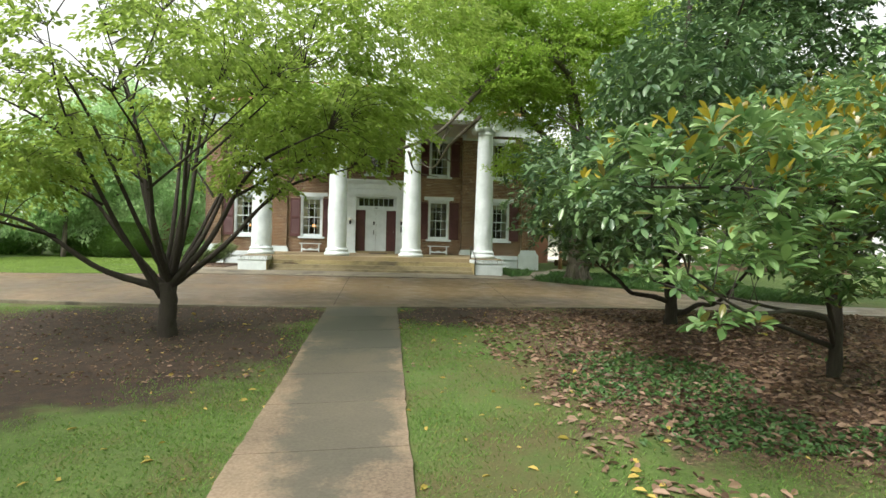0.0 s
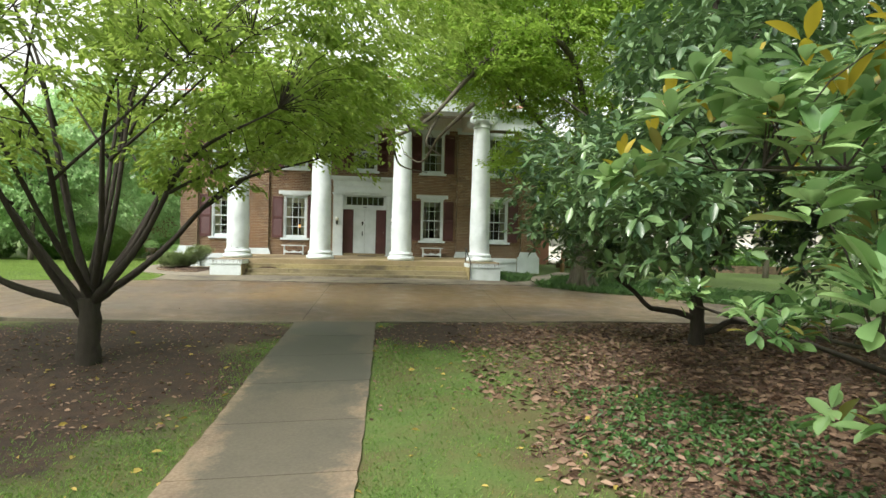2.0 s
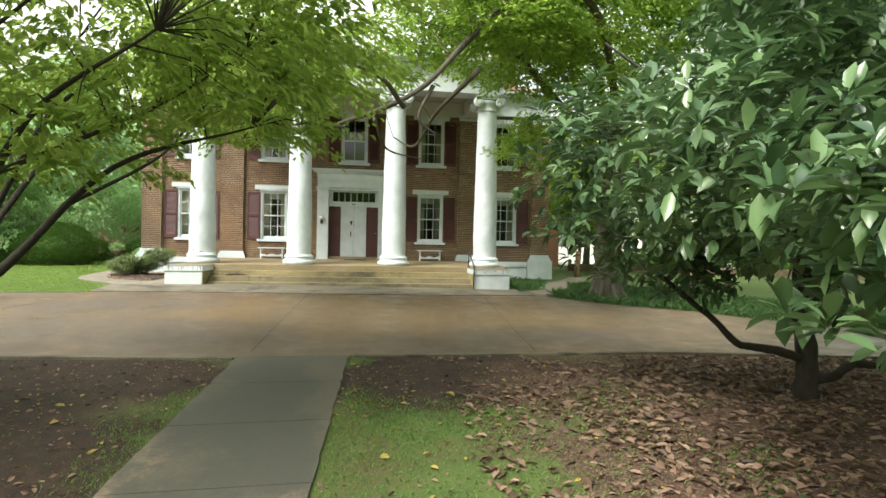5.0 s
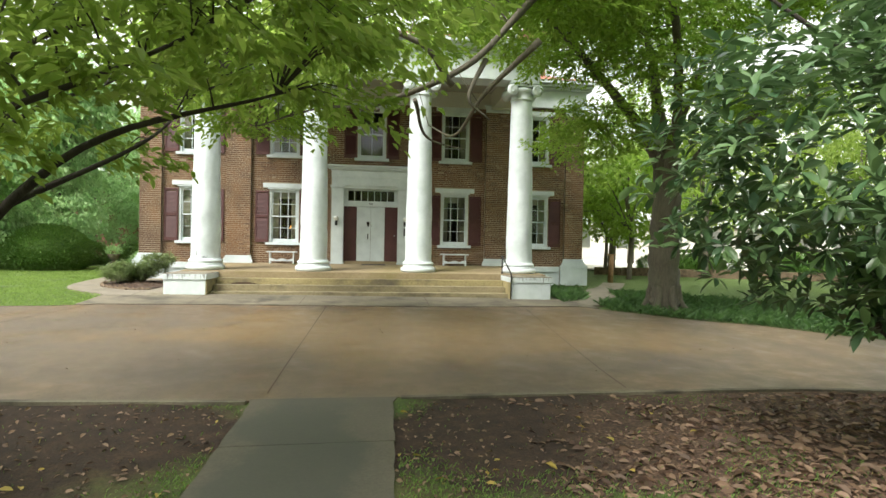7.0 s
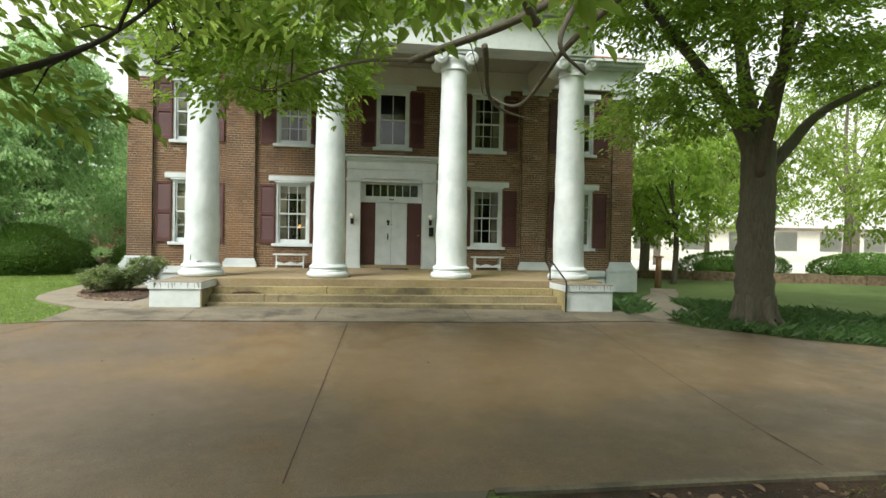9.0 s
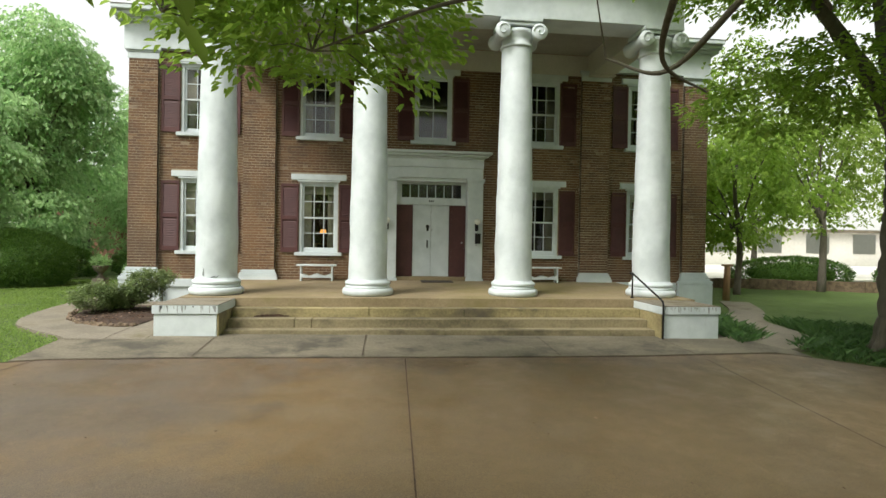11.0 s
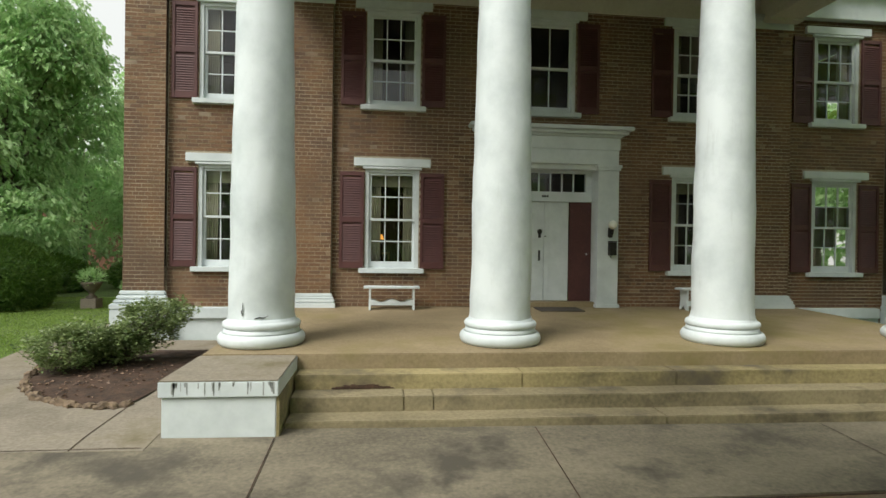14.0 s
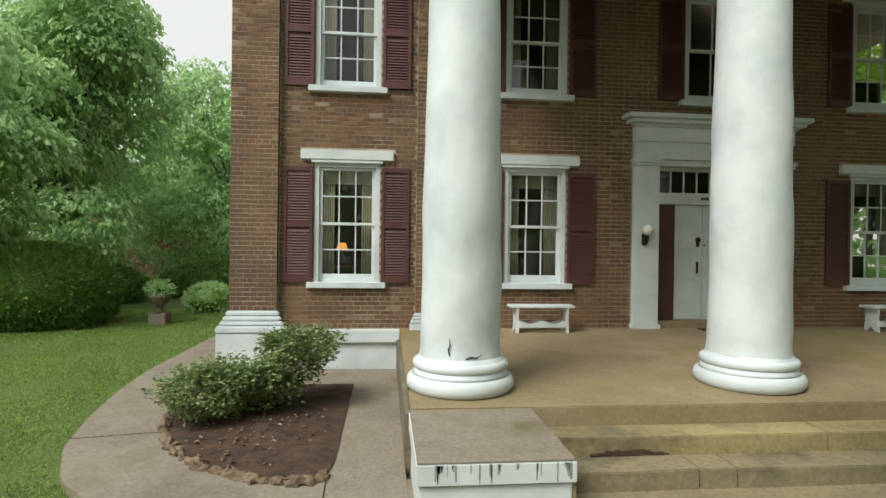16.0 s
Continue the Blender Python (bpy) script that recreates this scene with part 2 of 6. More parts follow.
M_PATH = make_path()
M_DRIVE = make_drive()
M_WALK = two_scale("tan_concrete", (0.14, 0.12, 0.088), (0.29, 0.255, 0.2), 0.9, 24.0, 0.85, stain=(0.13, 0.108, 0.06), stain_scale=0.9)
M_IRON = two_scale("black_iron", (0.015, 0.015, 0.016), (0.035, 0.033, 0.03), 3.0, 40.0, 0.5, 0.6)
# Near-black: the dimness of unlit rooms is put into the colour.
M_DARK = two_scale("unlit_room_tone", (0.05, 0.04, 0.03), (0.09, 0.075, 0.06), 0.8, 12.0, 0.9)
M_CURTAIN = two_scale("curtain_cloth", (0.34, 0.31, 0.22), (0.48, 0.44, 0.33), 2.0, 30.0, 0.9)
M_GLASS = make_glass()
M_STREAK = two_scale("run_off_grime", (0.14, 0.15, 0.14), (0.38, 0.4, 0.39), 9.0, 30.0, 0.8)
M_ROOF = two_scale("red_roof_metal", (0.26, 0.09, 0.05), (0.36, 0.15, 0.09), 0.7, 12.0, 0.6)
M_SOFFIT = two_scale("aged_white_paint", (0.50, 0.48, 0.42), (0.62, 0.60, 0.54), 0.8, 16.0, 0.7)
# Ceiling colour lowered to stand for the shade under the porch.
M_BOARDS = two_scale("shaded_ceiling_boards", (0.28, 0.27, 0.235), (0.40, 0.385, 0.34), 0.9, 18.0, 0.75)
M_MULCH = two_scale("bark_mulch", (0.018, 0.011, 0.007), (0.085, 0.048, 0.029), 6.0, 40.0, 0.95, bump_s=0.9)
M_STONE = two_scale("edging_stone", (0.06, 0.042, 0.028), (0.23, 0.165, 0.105), 5.0, 24.0, 0.9)
M_WOOD = two_scale("weathered_wood", (0.2, 0.11, 0.055), (0.34, 0.21, 0.11), 2.5, 24.0, 0.85, stretch=(3, 3, 0.4))
M_MAT = two_scale("rubber_mat", (0.03, 0.025, 0.02), (0.06, 0.05, 0.04), 4.0, 40.0, 0.95)
M_BARK = make_bark("grey_bark", (0.045, 0.039, 0.03), (0.15, 0.132, 0.102))
M_BARK_DARK = make_bark("dark_bark", (0.014, 0.012, 0.01), (0.05, 0.04, 0.032))
M_LEAF = make_leaf("bright_leaf", (0.12, 0.215, 0.03), (0.36, 0.47, 0.105), 0.75)
M_LEAF_OAK = make_leaf("green_leaf", (0.14, 0.26, 0.035), (0.39, 0.54, 0.1), 0.72)
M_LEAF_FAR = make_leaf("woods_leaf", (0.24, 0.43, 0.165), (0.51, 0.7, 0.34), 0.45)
M_MAGNOLIA = make_leaf("magnolia_leaf", (0.045, 0.10, 0.045), (0.165, 0.265, 0.105), 0.2, 0.3)
# Lighter copy of magnolia_leaf: sky sheen on near leaves put into the colour.
M_MAG_NEAR = make_leaf("magnolia_lit_leaf", (0.075, 0.17, 0.06), (0.28, 0.42, 0.165), 0.28, 0.2, (0.2, 0.15, 0.03))
M_MAGNOLIA.node_tree.nodes["Principled BSDF"].inputs["Specular IOR Level"].default_value = 0.55
M_MAG_YOUNG = make_leaf("magnolia_young_leaf", (0.2, 0.17, 0.02), (0.42, 0.33, 0.03), 0.4, 0.4)
M_HEDGE = make_leaf("hedge_leaf", (0.07, 0.165, 0.032), (0.215, 0.37, 0.078), 0.25)
M_AZALEA = make_leaf("azalea_leaf", (0.085, 0.145, 0.045), (0.3, 0.37, 0.15), 0.3)
M_MOWN = make_leaf("mown_blade", (0.13, 0.225, 0.035), (0.28, 0.4, 0.085), 0.48, 0.6)
M_BLADE = make_leaf("grass_blade", (0.075, 0.155, 0.026), (0.185, 0.31, 0.06), 0.35, 0.6, (0.26, 0.21, 0.06))
M_TURF = make_leaf("mondo_blade", (0.035, 0.09, 0.024), (0.095, 0.185, 0.05), 0.3, 0.5)
M_DRY = make_leaf("dry_leaf", (0.06, 0.033, 0.02), (0.3, 0.195, 0.13), 0.1, 0.6)
M_YELLOW = make_leaf("yellow_leaf", (0.32, 0.26, 0.05), (0.5, 0.36, 0.09), 0.2, 0.6)

# ---- mesh helpers ----


def part(name, bm, material, parent=None, label="", smooth=False, bevel=0.0):
    me = bpy.data.meshes.new(name)
    bmesh.ops.recalc_face_normals(bm, faces=bm.faces)
    if bevel:
        bmesh.ops.bevel(bm, geom=[e for e in bm.edges if len(e.link_faces) == 2 and e.calc_face_angle(0) > 0.6], offset=bevel, segments=2, affect="EDGES", clamp_overlap=True)
    bm.to_mesh(me)
    bm.free()
    if smooth:
        me.polygons.foreach_set("use_smooth", [True] * len(me.polygons))
    me.materials.append(material)
    ob = new(name, me)
    if parent is not None:
        ob.parent = parent
    return tagged(ob, label)


def raw(name, verts, faces, material, parent=None, label="", smooth=False):
    me = bpy.data.meshes.new(name)
    me.from_pydata(verts.tolist() if hasattr(verts, "tolist") else verts, [], faces.tolist() if hasattr(faces, "tolist") else faces)
    me.update()
    if smooth:
        me.polygons.foreach_set("use_smooth", [True] * len(me.polygons))
    me.materials.append(material)
    ob = new(name, me)
    if parent is not None:
        ob.parent = parent
    return tagged(ob, label)


def thing(name, m, label, category, group="", kind=""):
    ob = new(name)
    ob.empty_display_size = 0.1
    ob.matrix_basis = m
    return tagged(ob, label, category, group, kind)


def box(bm, x0, x1, y0, y1, z0, z1):
    v = [bm.verts.new((x, y, z)) for z in (z0, z1) for x, y in ((x0, y0), (x1, y0), (x1, y1), (x0, y1))]
    for f in ((3, 2, 1, 0), (4, 5, 6, 7), (0, 1, 5, 4), (1, 2, 6, 5), (2, 3, 7, 6), (3, 0, 4, 7)):
        bm.faces.new([v[i] for i in f])


def boxes(*bs):
    bm = bmesh.new()
    for b in bs:
        box(bm, *b)
    return bm


def lathe(profile, seg=32, bm=None, at=(0, 0, 0)):
    bm = bm or bmesh.new()
    rings = []
    for r, z in profile:
        rings.append([bm.verts.new((at[0] + r * math.cos(2 * math.pi * i / seg), at[1] + r * math.sin(2 * math.pi * i / seg), at[2] + z)) for i in range(seg)])
    for a, b in zip(rings, rings[1:]):
        for i in range(seg):
            bm.faces.new((a[i], a[(i + 1) % seg], b[(i + 1) % seg], b[i]))
    bm.faces.new(rings[0][::-1])
    bm.faces.new(rings[-1])
    return bm


def tube(pts, radii, seg=8, bm=None, wob=0.0):
    bm = bm or bmesh.new()
    pts = [Vector(p) for p in pts]
    rings = []
    side = None
    for i, p in enumerate(pts):
        d = (pts[min(i + 1, len(pts) - 1)] - pts[max(i - 1, 0)]).normalized()
        if side is None:
            side = d.orthogonal().normalized()
        side = (side - d * side.dot(d)).normalized()
        up = d.cross(side)
        ring = []
        for k in range(seg):
            a = 2 * math.pi * k / seg
            r = radii[i] * (1 + wob * noise.noise(p * 2.3 + Vector((math.cos(a), math.sin(a), i * 0.3)) * 1.7))
            ring.append(bm.verts.new(p + (side * math.cos(a) + up * math.sin(a)) * r))
        rings.append(ring)
    for a, b in zip(rings, rings[1:]):
        for k in range(seg):
            bm.faces.new((a[k], a[(k + 1) % seg], b[(k + 1) % seg], b[k]))
    bm.faces.new(rings[0][::-1])
    bm.faces.new(rings[-1])
    return bm


def curve_pts(ctrl, n=10):
    """Smooth points through control points (Catmull-Rom)."""
    c = [Vector(p) for p in ctrl]
    c = [c[0] * 2 - c[1]] + c + [c[-1] * 2 - c[-2]]
    out = []
    for i in range(1, len(c) - 2):
        for k in range(n):
            t = k / n
            a, b, d, e = c[i - 1], c[i], c[i + 1], c[i + 2]
            out.append(0.5 * ((2 * b) + (d - a) * t + (2 * a - 5 * b + 4 * d - e) * t * t + (3 * b - a - 3 * d + e) * t ** 3))
    out.append(c[-2])
    return out


# ---- ground ----
GY = [-400, -60, -40, -29.2, -22, -20.4, -18, -14.4, -8.2, -7.0, -5.6, 0, 30, 400]
GZ = [-6.0, -2.6, -1.45, -0.85, -0.53, -0.50, -0.34, -0.15, 0.13, 0.19, 0.29, 0.33, 0.4, 0.4]


def ground_z(x, y):
    z = np.interp(y, GY, GZ)
    s = np.clip((-13.0 - np.asarray(y)) / 5.0, 0, 1)
    return z + 0.028 * s * np.clip(x, -8, 8) - 0.008 * (1 - s) * np.clip(x, -8, 8)


def drape(name, outline, top, thick, material, label, step=0.5, kind="structure", parent=None, category=""):
    """A slab that follows the ground; outline(x) gives its two edges in y, over x0..x1."""
    x0, x1, near, far = outline
    n = max(2, int((x1 - x0) / step))
    xs = np.linspace(x0, x1, n + 1)
    rows = 16
    verts, faces = [], []
    for layer in (0, 1):
        for x in xs:
            a, b = near(x), far(x)
            for k in range(rows + 1):
                y = a + (b - a) * k / rows
                verts.append((x, y, float(ground_z(x, y)) + (top if layer == 0 else top - thick)))
    w = rows + 1
    off = (n + 1) * w
    for i in range(n):
        for k in range(rows):
            q = (i * w + k, (i + 1) * w + k, (i + 1) * w + k + 1, i * w + k + 1)
            faces.append(q)
            faces.append(tuple(off + v for v in q[::-1]))
        for k, flip in ((0, False), (rows, True)):
            q = (i * w + k, off + i * w + k, off + (i + 1) * w + k, (i + 1) * w + k)
            faces.append(q[::-1] if flip else q)
    for i, flip in ((0, True), (n, False)):
        for k in range(rows):
            q = (i * w + k, off + i * w + k, off + i * w + k + 1, i * w + k + 1)
            faces.append(q if flip else q[::-1])
    return tagged(raw(name, verts, faces, material, parent, label), "", category or name, kind=kind)


def smooth_line(pts):
    px_, py_ = zip(*pts)
    return lambda x: float(np.interp(x, px_, py_))


def build_ground():
    xs = np.unique(np.concatenate([np.linspace(-400, -40, 12), np.linspace(-40, -16, 16), np.arange(-16, 16, 0.35), np.linspace(16, 40, 16), np.linspace(40, 400, 12)]))
    ys = np.unique(np.concatenate([np.linspace(-400, -60, 8), np.linspace(-60, -32, 12), np.arange(-32, 8, 0.35), np.linspace(8, 40, 16), np.linspace(40, 400, 12)]))
    X, Y = np.meshgrid(xs, ys)
    Z = ground_z(X, Y)
    B = np.array([[0.035 * noise.noise(Vector((x * 0.9, y * 0.9, 0))) for x in xs] for y in ys])
    # the soil lies under the pavements
    under = ((Y > -14.45) & (Y < -5.3) & (np.abs(X) < 30)) | ((np.abs(X) < 8.6) & (Y > -5.6) & (Y < 16))
    Z = Z + np.where(under, -0.05, B)
    v = np.stack([X, Y, Z], -1).reshape(-1, 3)
    w = len(xs)
    i = np.arange(len(ys) - 1)[:, None] * w + np.arange(w - 1)[None, :]
    f = np.stack([i, i + 1, i + w + 1, i + w], -1).reshape(-1, 4)
    g = raw("ground", v, f, M_GROUND, None, "green lawn with bare reddish soil and leaf litter", True)
    tagged(g, "", "ground", kind="structure")


build_ground()
near_edge = smooth_line([(-60, -9.5), (-25, -12.2), (-9.4, -13.85), (-5, -14.3), (-1.4, -14.5), (0.45, -14.44), (3, -14.4), (6.1, -14.38), (10.6, -15.1), (20, -18.5), (40, -28)])
far_edge = smooth_line([(-60, -5.5), (-12, -7.9), (-7.5, -7.5), (-6.6, -7.2), (-4.5, -7.08), (0, -7.02), (3, -6.94), (5.9, -6.7), (7.0, -7.6), (8.3, -8.7), (9.4, -9.2), (10.7, -10.6), (14, -13.0), (20, -16.0), (40, -25.0)])
drape("driveway", (-40, 34, near_edge, far_edge), 0.012, 0.12, M_DRIVE, "worn red-brown concrete driveway with damp stains and a painted ochre sheen", 0.5)
drape("apron", (-6.95, 6.3, lambda x: far_edge(x) + 0.02, lambda x: -4.6), 0.03, 0.12, M_APRON, "grey weathered concrete apron before the steps", 0.5, category="pavement")


# front path: slabs of concrete, slightly askew to the house
def build_front_path():
    edge_l = [(-45, -2.2), (-24.2, -1.72), (-22, -1.64), (-18.4, -1.55), (-14.6, -1.38), (-14.47, -1.42)]
    edge_r = [(-45, -0.45), (-24.4, 0.02), (-22, 0.10), (-18.5, 0.25), (-14.6, 0.38), (-14.47, 0.45)]
    cuts = [-14.47, -15.9, -17.4, -18.9, -20.4, -21.9, -23.4, -24.9, -26.4, -27.9, -29.4, -30.9, -32.4, -36, -40]
    base = thing("front_path", Matrix(), "worn concrete front path with dark patches", "path", kind="structure")
    rnd = random.Random(4)
    for a, b in zip(cuts, cuts[1:]):
        bm = bmesh.new()
        rows = []
        n = 8
        for k in range(n + 1):
            y = a - 0.006 + (b + 0.006 - a + 0.006) * k / n
            xl = float(np.interp(y, *zip(*edge_l))) + rnd.uniform(-0.012, 0.012)
            xr = float(np.interp(y, *zip(*edge_r))) + rnd.uniform(-0.012, 0.012)
            row = []
            for j in range(5):
                x = xl + (xr - xl) * j / 4
                z = float(ground_z(x, y)) + 0.03
                row.append((bm.verts.new((x, y, z)), bm.verts.new((x, y, z - 0.14))))
            rows.append(row)
        for r, s in zip(rows, rows[1:]):
            for j in range(4):
                bm.faces.new((r[j][0], s[j][0], s[j + 1][0], r[j + 1][0]))
                bm.faces.new((r[j + 1][1], s[j + 1][1], s[j][1], r[j][1]))
            bm.faces.new((r[0][0], r[0][1], s[0][1], s[0][0]))
            bm.faces.new((r[4][1], r[4][0], s[4][0], s[4][1]))
        for r in (rows[0], rows[-1]):
            for j in range(4):
                bm.faces.new((r[j][0], r[j + 1][0], r[j + 1][1], r[j][1]))
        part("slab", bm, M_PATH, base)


build_front_path()

# kerb strips along the lawn side of the drive
for _n, (_a, _b) in enumerate(((-30, -1.45), (0.48, 26))):
    drape("kerb", (_a, _b, lambda x: near_edge(x) - 0.09, lambda x: near_edge(x) - 0.005), 0.035, 0.16, M_APRON, "low worn concrete kerb beside the driveway", 0.4, category="kerb")
drape("joint_far", (-12, 6.0, lambda x: far_edge(x) - 0.012, lambda x: far_edge(x) + 0.012), 0.0165, 0.05, M_MULCH, "dark soil joint along the apron", 0.5, category="joint")
for _x0, _x1 in ((-1.05, -1.25), (4.2, 3.68), (-6.6, -8.4)):
    bm = bmesh.new()
    bot = [(_x0 + (_x1 - _x0) * k / 20, -7.1 - 7.1 * k / 20) for k in range(21)]
    vs = [[bm.verts.new((x + dx, y, float(ground_z(x, y)) + 0.016)) for dx in (-0.008, 0.008)] for x, y in bot]
    for a, b in zip(vs, vs[1:]):
        bm.faces.new((a[0], a[1], b[1], b[0]))
    tagged(part("joint", bm, M_MULCH, None, "narrow dark expansion joint across the driveway"), "", "joint", kind="structure")


def side_walks():
    # curved walk round the shrub bed along the house
    def ribbon(name, ctr, width, label, thick=0.1, top=0.03):
        pts = curve_pts([(x, y, 0) for x, y in ctr], 8)
        bm = bmesh.new()
        rows = []
        for i, p in enumerate(pts):
            d = (pts[min(i + 1, len(pts) - 1)] - pts[max(0, i - 1)]).normalized()
            n = Vector((-d.y, d.x, 0))
            r = []
            for s in (-0.5, -0.17, 0.17, 0.5):
                q = p + n * width * s
                z = float(ground_z(q.x, q.y)) + top
                r.append((bm.verts.new((q.x, q.y, z)), bm.verts.new((q.x, q.y, z - thick))))
            rows.append(r)
        for r, s in zip(rows, rows[1:]):
            for j in range(3):
                bm.faces.new((r[j][0], r[j + 1][0], s[j + 1][0], s[j][0]))
            bm.faces.new((r[0][0], s[0][0], s[0][1], r[0][1]))
            bm.faces.new((r[3][1], s[3][1], s[3][0], r[3][0]))
        tagged(part(name, bm, M_WALK, None, label), "", "walkway", kind="structure")
    ribbon("east_walk", [(6.0, -6.1), (6.9, -5.7), (7.4, -4.6), (7.9, -2.8), (9.2, -1.0), (10.5, 1.5)], 0.9, "pale concrete walk between the planted beds", top=0.034)


side_walks()


# pale walk round the shrub bed: its lawn edge swings out from the apron and runs back along the house
WALK_EDGE = [(-5.95, -6.85), (-5.75, -7.02), (-5.2, -7.75), (-4.5, -8.5), (-3.7, -8.9), (-2.7, -9.15), (-1.5, -9.35), (-0.3, -9.45), (1.2, -9.42), (12, -9.3)]


def corner_walk():
    def strip(ys, inner, name, label):
        bm = bmesh.new()
        rows = []
        for y in ys:
            xl = float(np.interp(y, *zip(*WALK_EDGE)))
            rows.append([])
            for j in range(7):
                x = xl + (inner - xl) * j / 6
                z = float(ground_z(x, y)) + 0.036
                rows[-1].append((bm.verts.new((x, y, z)), bm.verts.new((x, y, z - 0.12))))
        for r, q in zip(rows, rows[1:]):
            for j in range(6):
                bm.faces.new((r[j][0], r[j + 1][0], q[j + 1][0], q[j][0]))
            bm.faces.new((r[0][0], q[0][0], q[0][1], r[0][1]))
            bm.faces.new((r[6][1], q[6][1], q[6][0], r[6][0]))
        for r in (rows[0], rows[-1]):
            for j in range(6):
                bm.faces.new((r[j][0], r[j][1], r[j + 1][1], r[j + 1][0]))
        tagged(part(name, bm, M_WALK, None, label), "", "walkway", kind="structure")
    strip(np.linspace(-5.95, -0.31, 30), -5.565, "corner_walk", "pale concrete walk curving round the shrub bed")
    strip(np.linspace(-0.3, 12, 20), -8.62, "side_walk", "pale concrete walk along the house's side")
    for line in ([(-6.26, -4.62), (-6.22, -5.95)], [(-6.9, -5.93), (-5.6, -5.9)], [(-8.1, -3.3), (-8.98, -3.45)], [(-1.72, -5.5), (-1.75, -7.0)], [(-4.42, -5.72), (-4.42, -7.05)], [(1.6, -5.5), (1.62, -6.95)], [(4.1, -5.75), (4.15, -6.85)]):
        bm = bmesh.new()
        (xa, ya), (xb, yb) = line
        d = Vector((xb - xa, yb - ya, 0)).normalized()
        n = Vector((-d.y, d.x, 0)) * 0.006
        vs = []
        for k in range(9):
            x, y = xa + (xb - xa) * k / 8, ya + (yb - ya) * k / 8
            z = float(ground_z(x, y)) + 0.041
            vs.append([bm.verts.new((x + n.x, y + n.y, z)), bm.verts.new((x - n.x, y - n.y, z))])
        for a, b in zip(vs, vs[1:]):
            bm.faces.new((a[0], a[1], b[1], b[0]))
        tagged(part("joint", bm, M_MULCH, None, "narrow dark joint in the pale concrete"), "", "joint", kind="structure")


corner_walk()

# ---- house ----
CX = 0.03                      # axis of the house
WIN = [CX - 6.45, CX - 3.23, CX + 3.23, CX + 6.45]
Z_SILL, Z_HEAD = 1.80, 3.80    # ground floor openings
U_SILL, U_HEAD = 5.06, 6.95    # upper floor openings
HW = 0.54                      # half the opening's width
X0, X1 = CX - 8.32, CX + 8.40
TOP, PIL_TOP = 7.29, 7.0
OPEN = [(c - HW, c + HW, Z_SILL, Z_HEAD) for c in WIN] + [(c - HW, c + HW, U_SILL, U_HEAD) for c in WIN]
OPEN += [(CX - HW, CX + HW, U_SILL, U_HEAD), (CX - 1.05, CX + 1.05, 1.0, 4.0)]


def wall_core():
    xs = sorted({X0, X1, *(o[0] for o in OPEN), *(o[1] for o in OPEN)})
    zs = sorted({0.0, TOP, *(o[2] for o in OPEN), *(o[3] for o in OPEN)})
    bm = bmesh.new()
    for a, b in zip(xs, xs[1:]):
        for c, d in zip(zs, zs[1:]):
            mx, mz = (a + b) / 2, (c + d) / 2
            if not any(o[0] < mx < o[1] and o[2] < mz < o[3] for o in OPEN):
                box(bm, a, b, 0.0055, 0.36, c, d)
    bmesh.ops.remove_doubles(bm, verts=bm.verts, dist=0.0005)
    return tagged(part("wall_north", bm, M_MORTAR, None, "old red brick house front with pale mortar joints"), "", "wall", kind="structure")


WALL = wall_core()
for _n, _b in (("wall_west", (X0, X0 + 0.35, 0.36, 12.0, 0.0, TOP)), ("wall_east", (X1 - 0.35, X1, 0.36, 12.0, 0.0, TOP)), ("wall_south", (X0, X1, 12.0, 12.35, 0.0, TOP))):
    tagged(part(_n, boxes(_b), M_BRICK, None, "plain red brick house wall"), "", "wall", kind="structure")
tagged(part("interior_floor", boxes((X0 + 0.35, X1 - 0.35, 0.36, 12.0, 0.9, 1.04), (X0 + 0.35, X1 - 0.35, 0.36, 12.0, 4.3, 4.5)), M_DARK, None, "wooden floors inside the house, darkened in colour for unlit rooms"), "", "floor", kind="structure")
tagged(part("ceiling", boxes((X0 + 0.35, X1 - 0.35, 0.36, 12.0, 7.3, 7.4)), M_DARK, None, "ceiling inside the house, darkened in colour for unlit rooms"), "", "ceiling", kind="structure")
tagged(part("partition", boxes((X0 + 0.35, X1 - 0.35, 5.0, 5.1, 1.04, 4.3), (X0 + 0.35, X1 - 0.35, 5.0, 5.1, 4.5, 7.3), (CX - 1.5, CX - 1.4, 0.36, 5.0, 1.04, 4.3), (CX + 1.4, CX + 1.5, 0.36, 5.0, 1.04, 4.3), (CX - 4.85, CX - 4.75, 0.36, 5.0, 1.04, 4.3), (CX - 1.5, CX - 1.4, 0.36, 5.0, 4.5, 7.3), (CX + 1.4, CX + 1.5, 0.36, 5.0, 4.5, 7.3)), M_DARK, None, "plaster partition walls inside the house, darkened in colour for unlit rooms"), "", "wall", kind="structure")

# bricks: courses of 75 mm; bricks are collected here and built at the end of the file
BRICKS = []


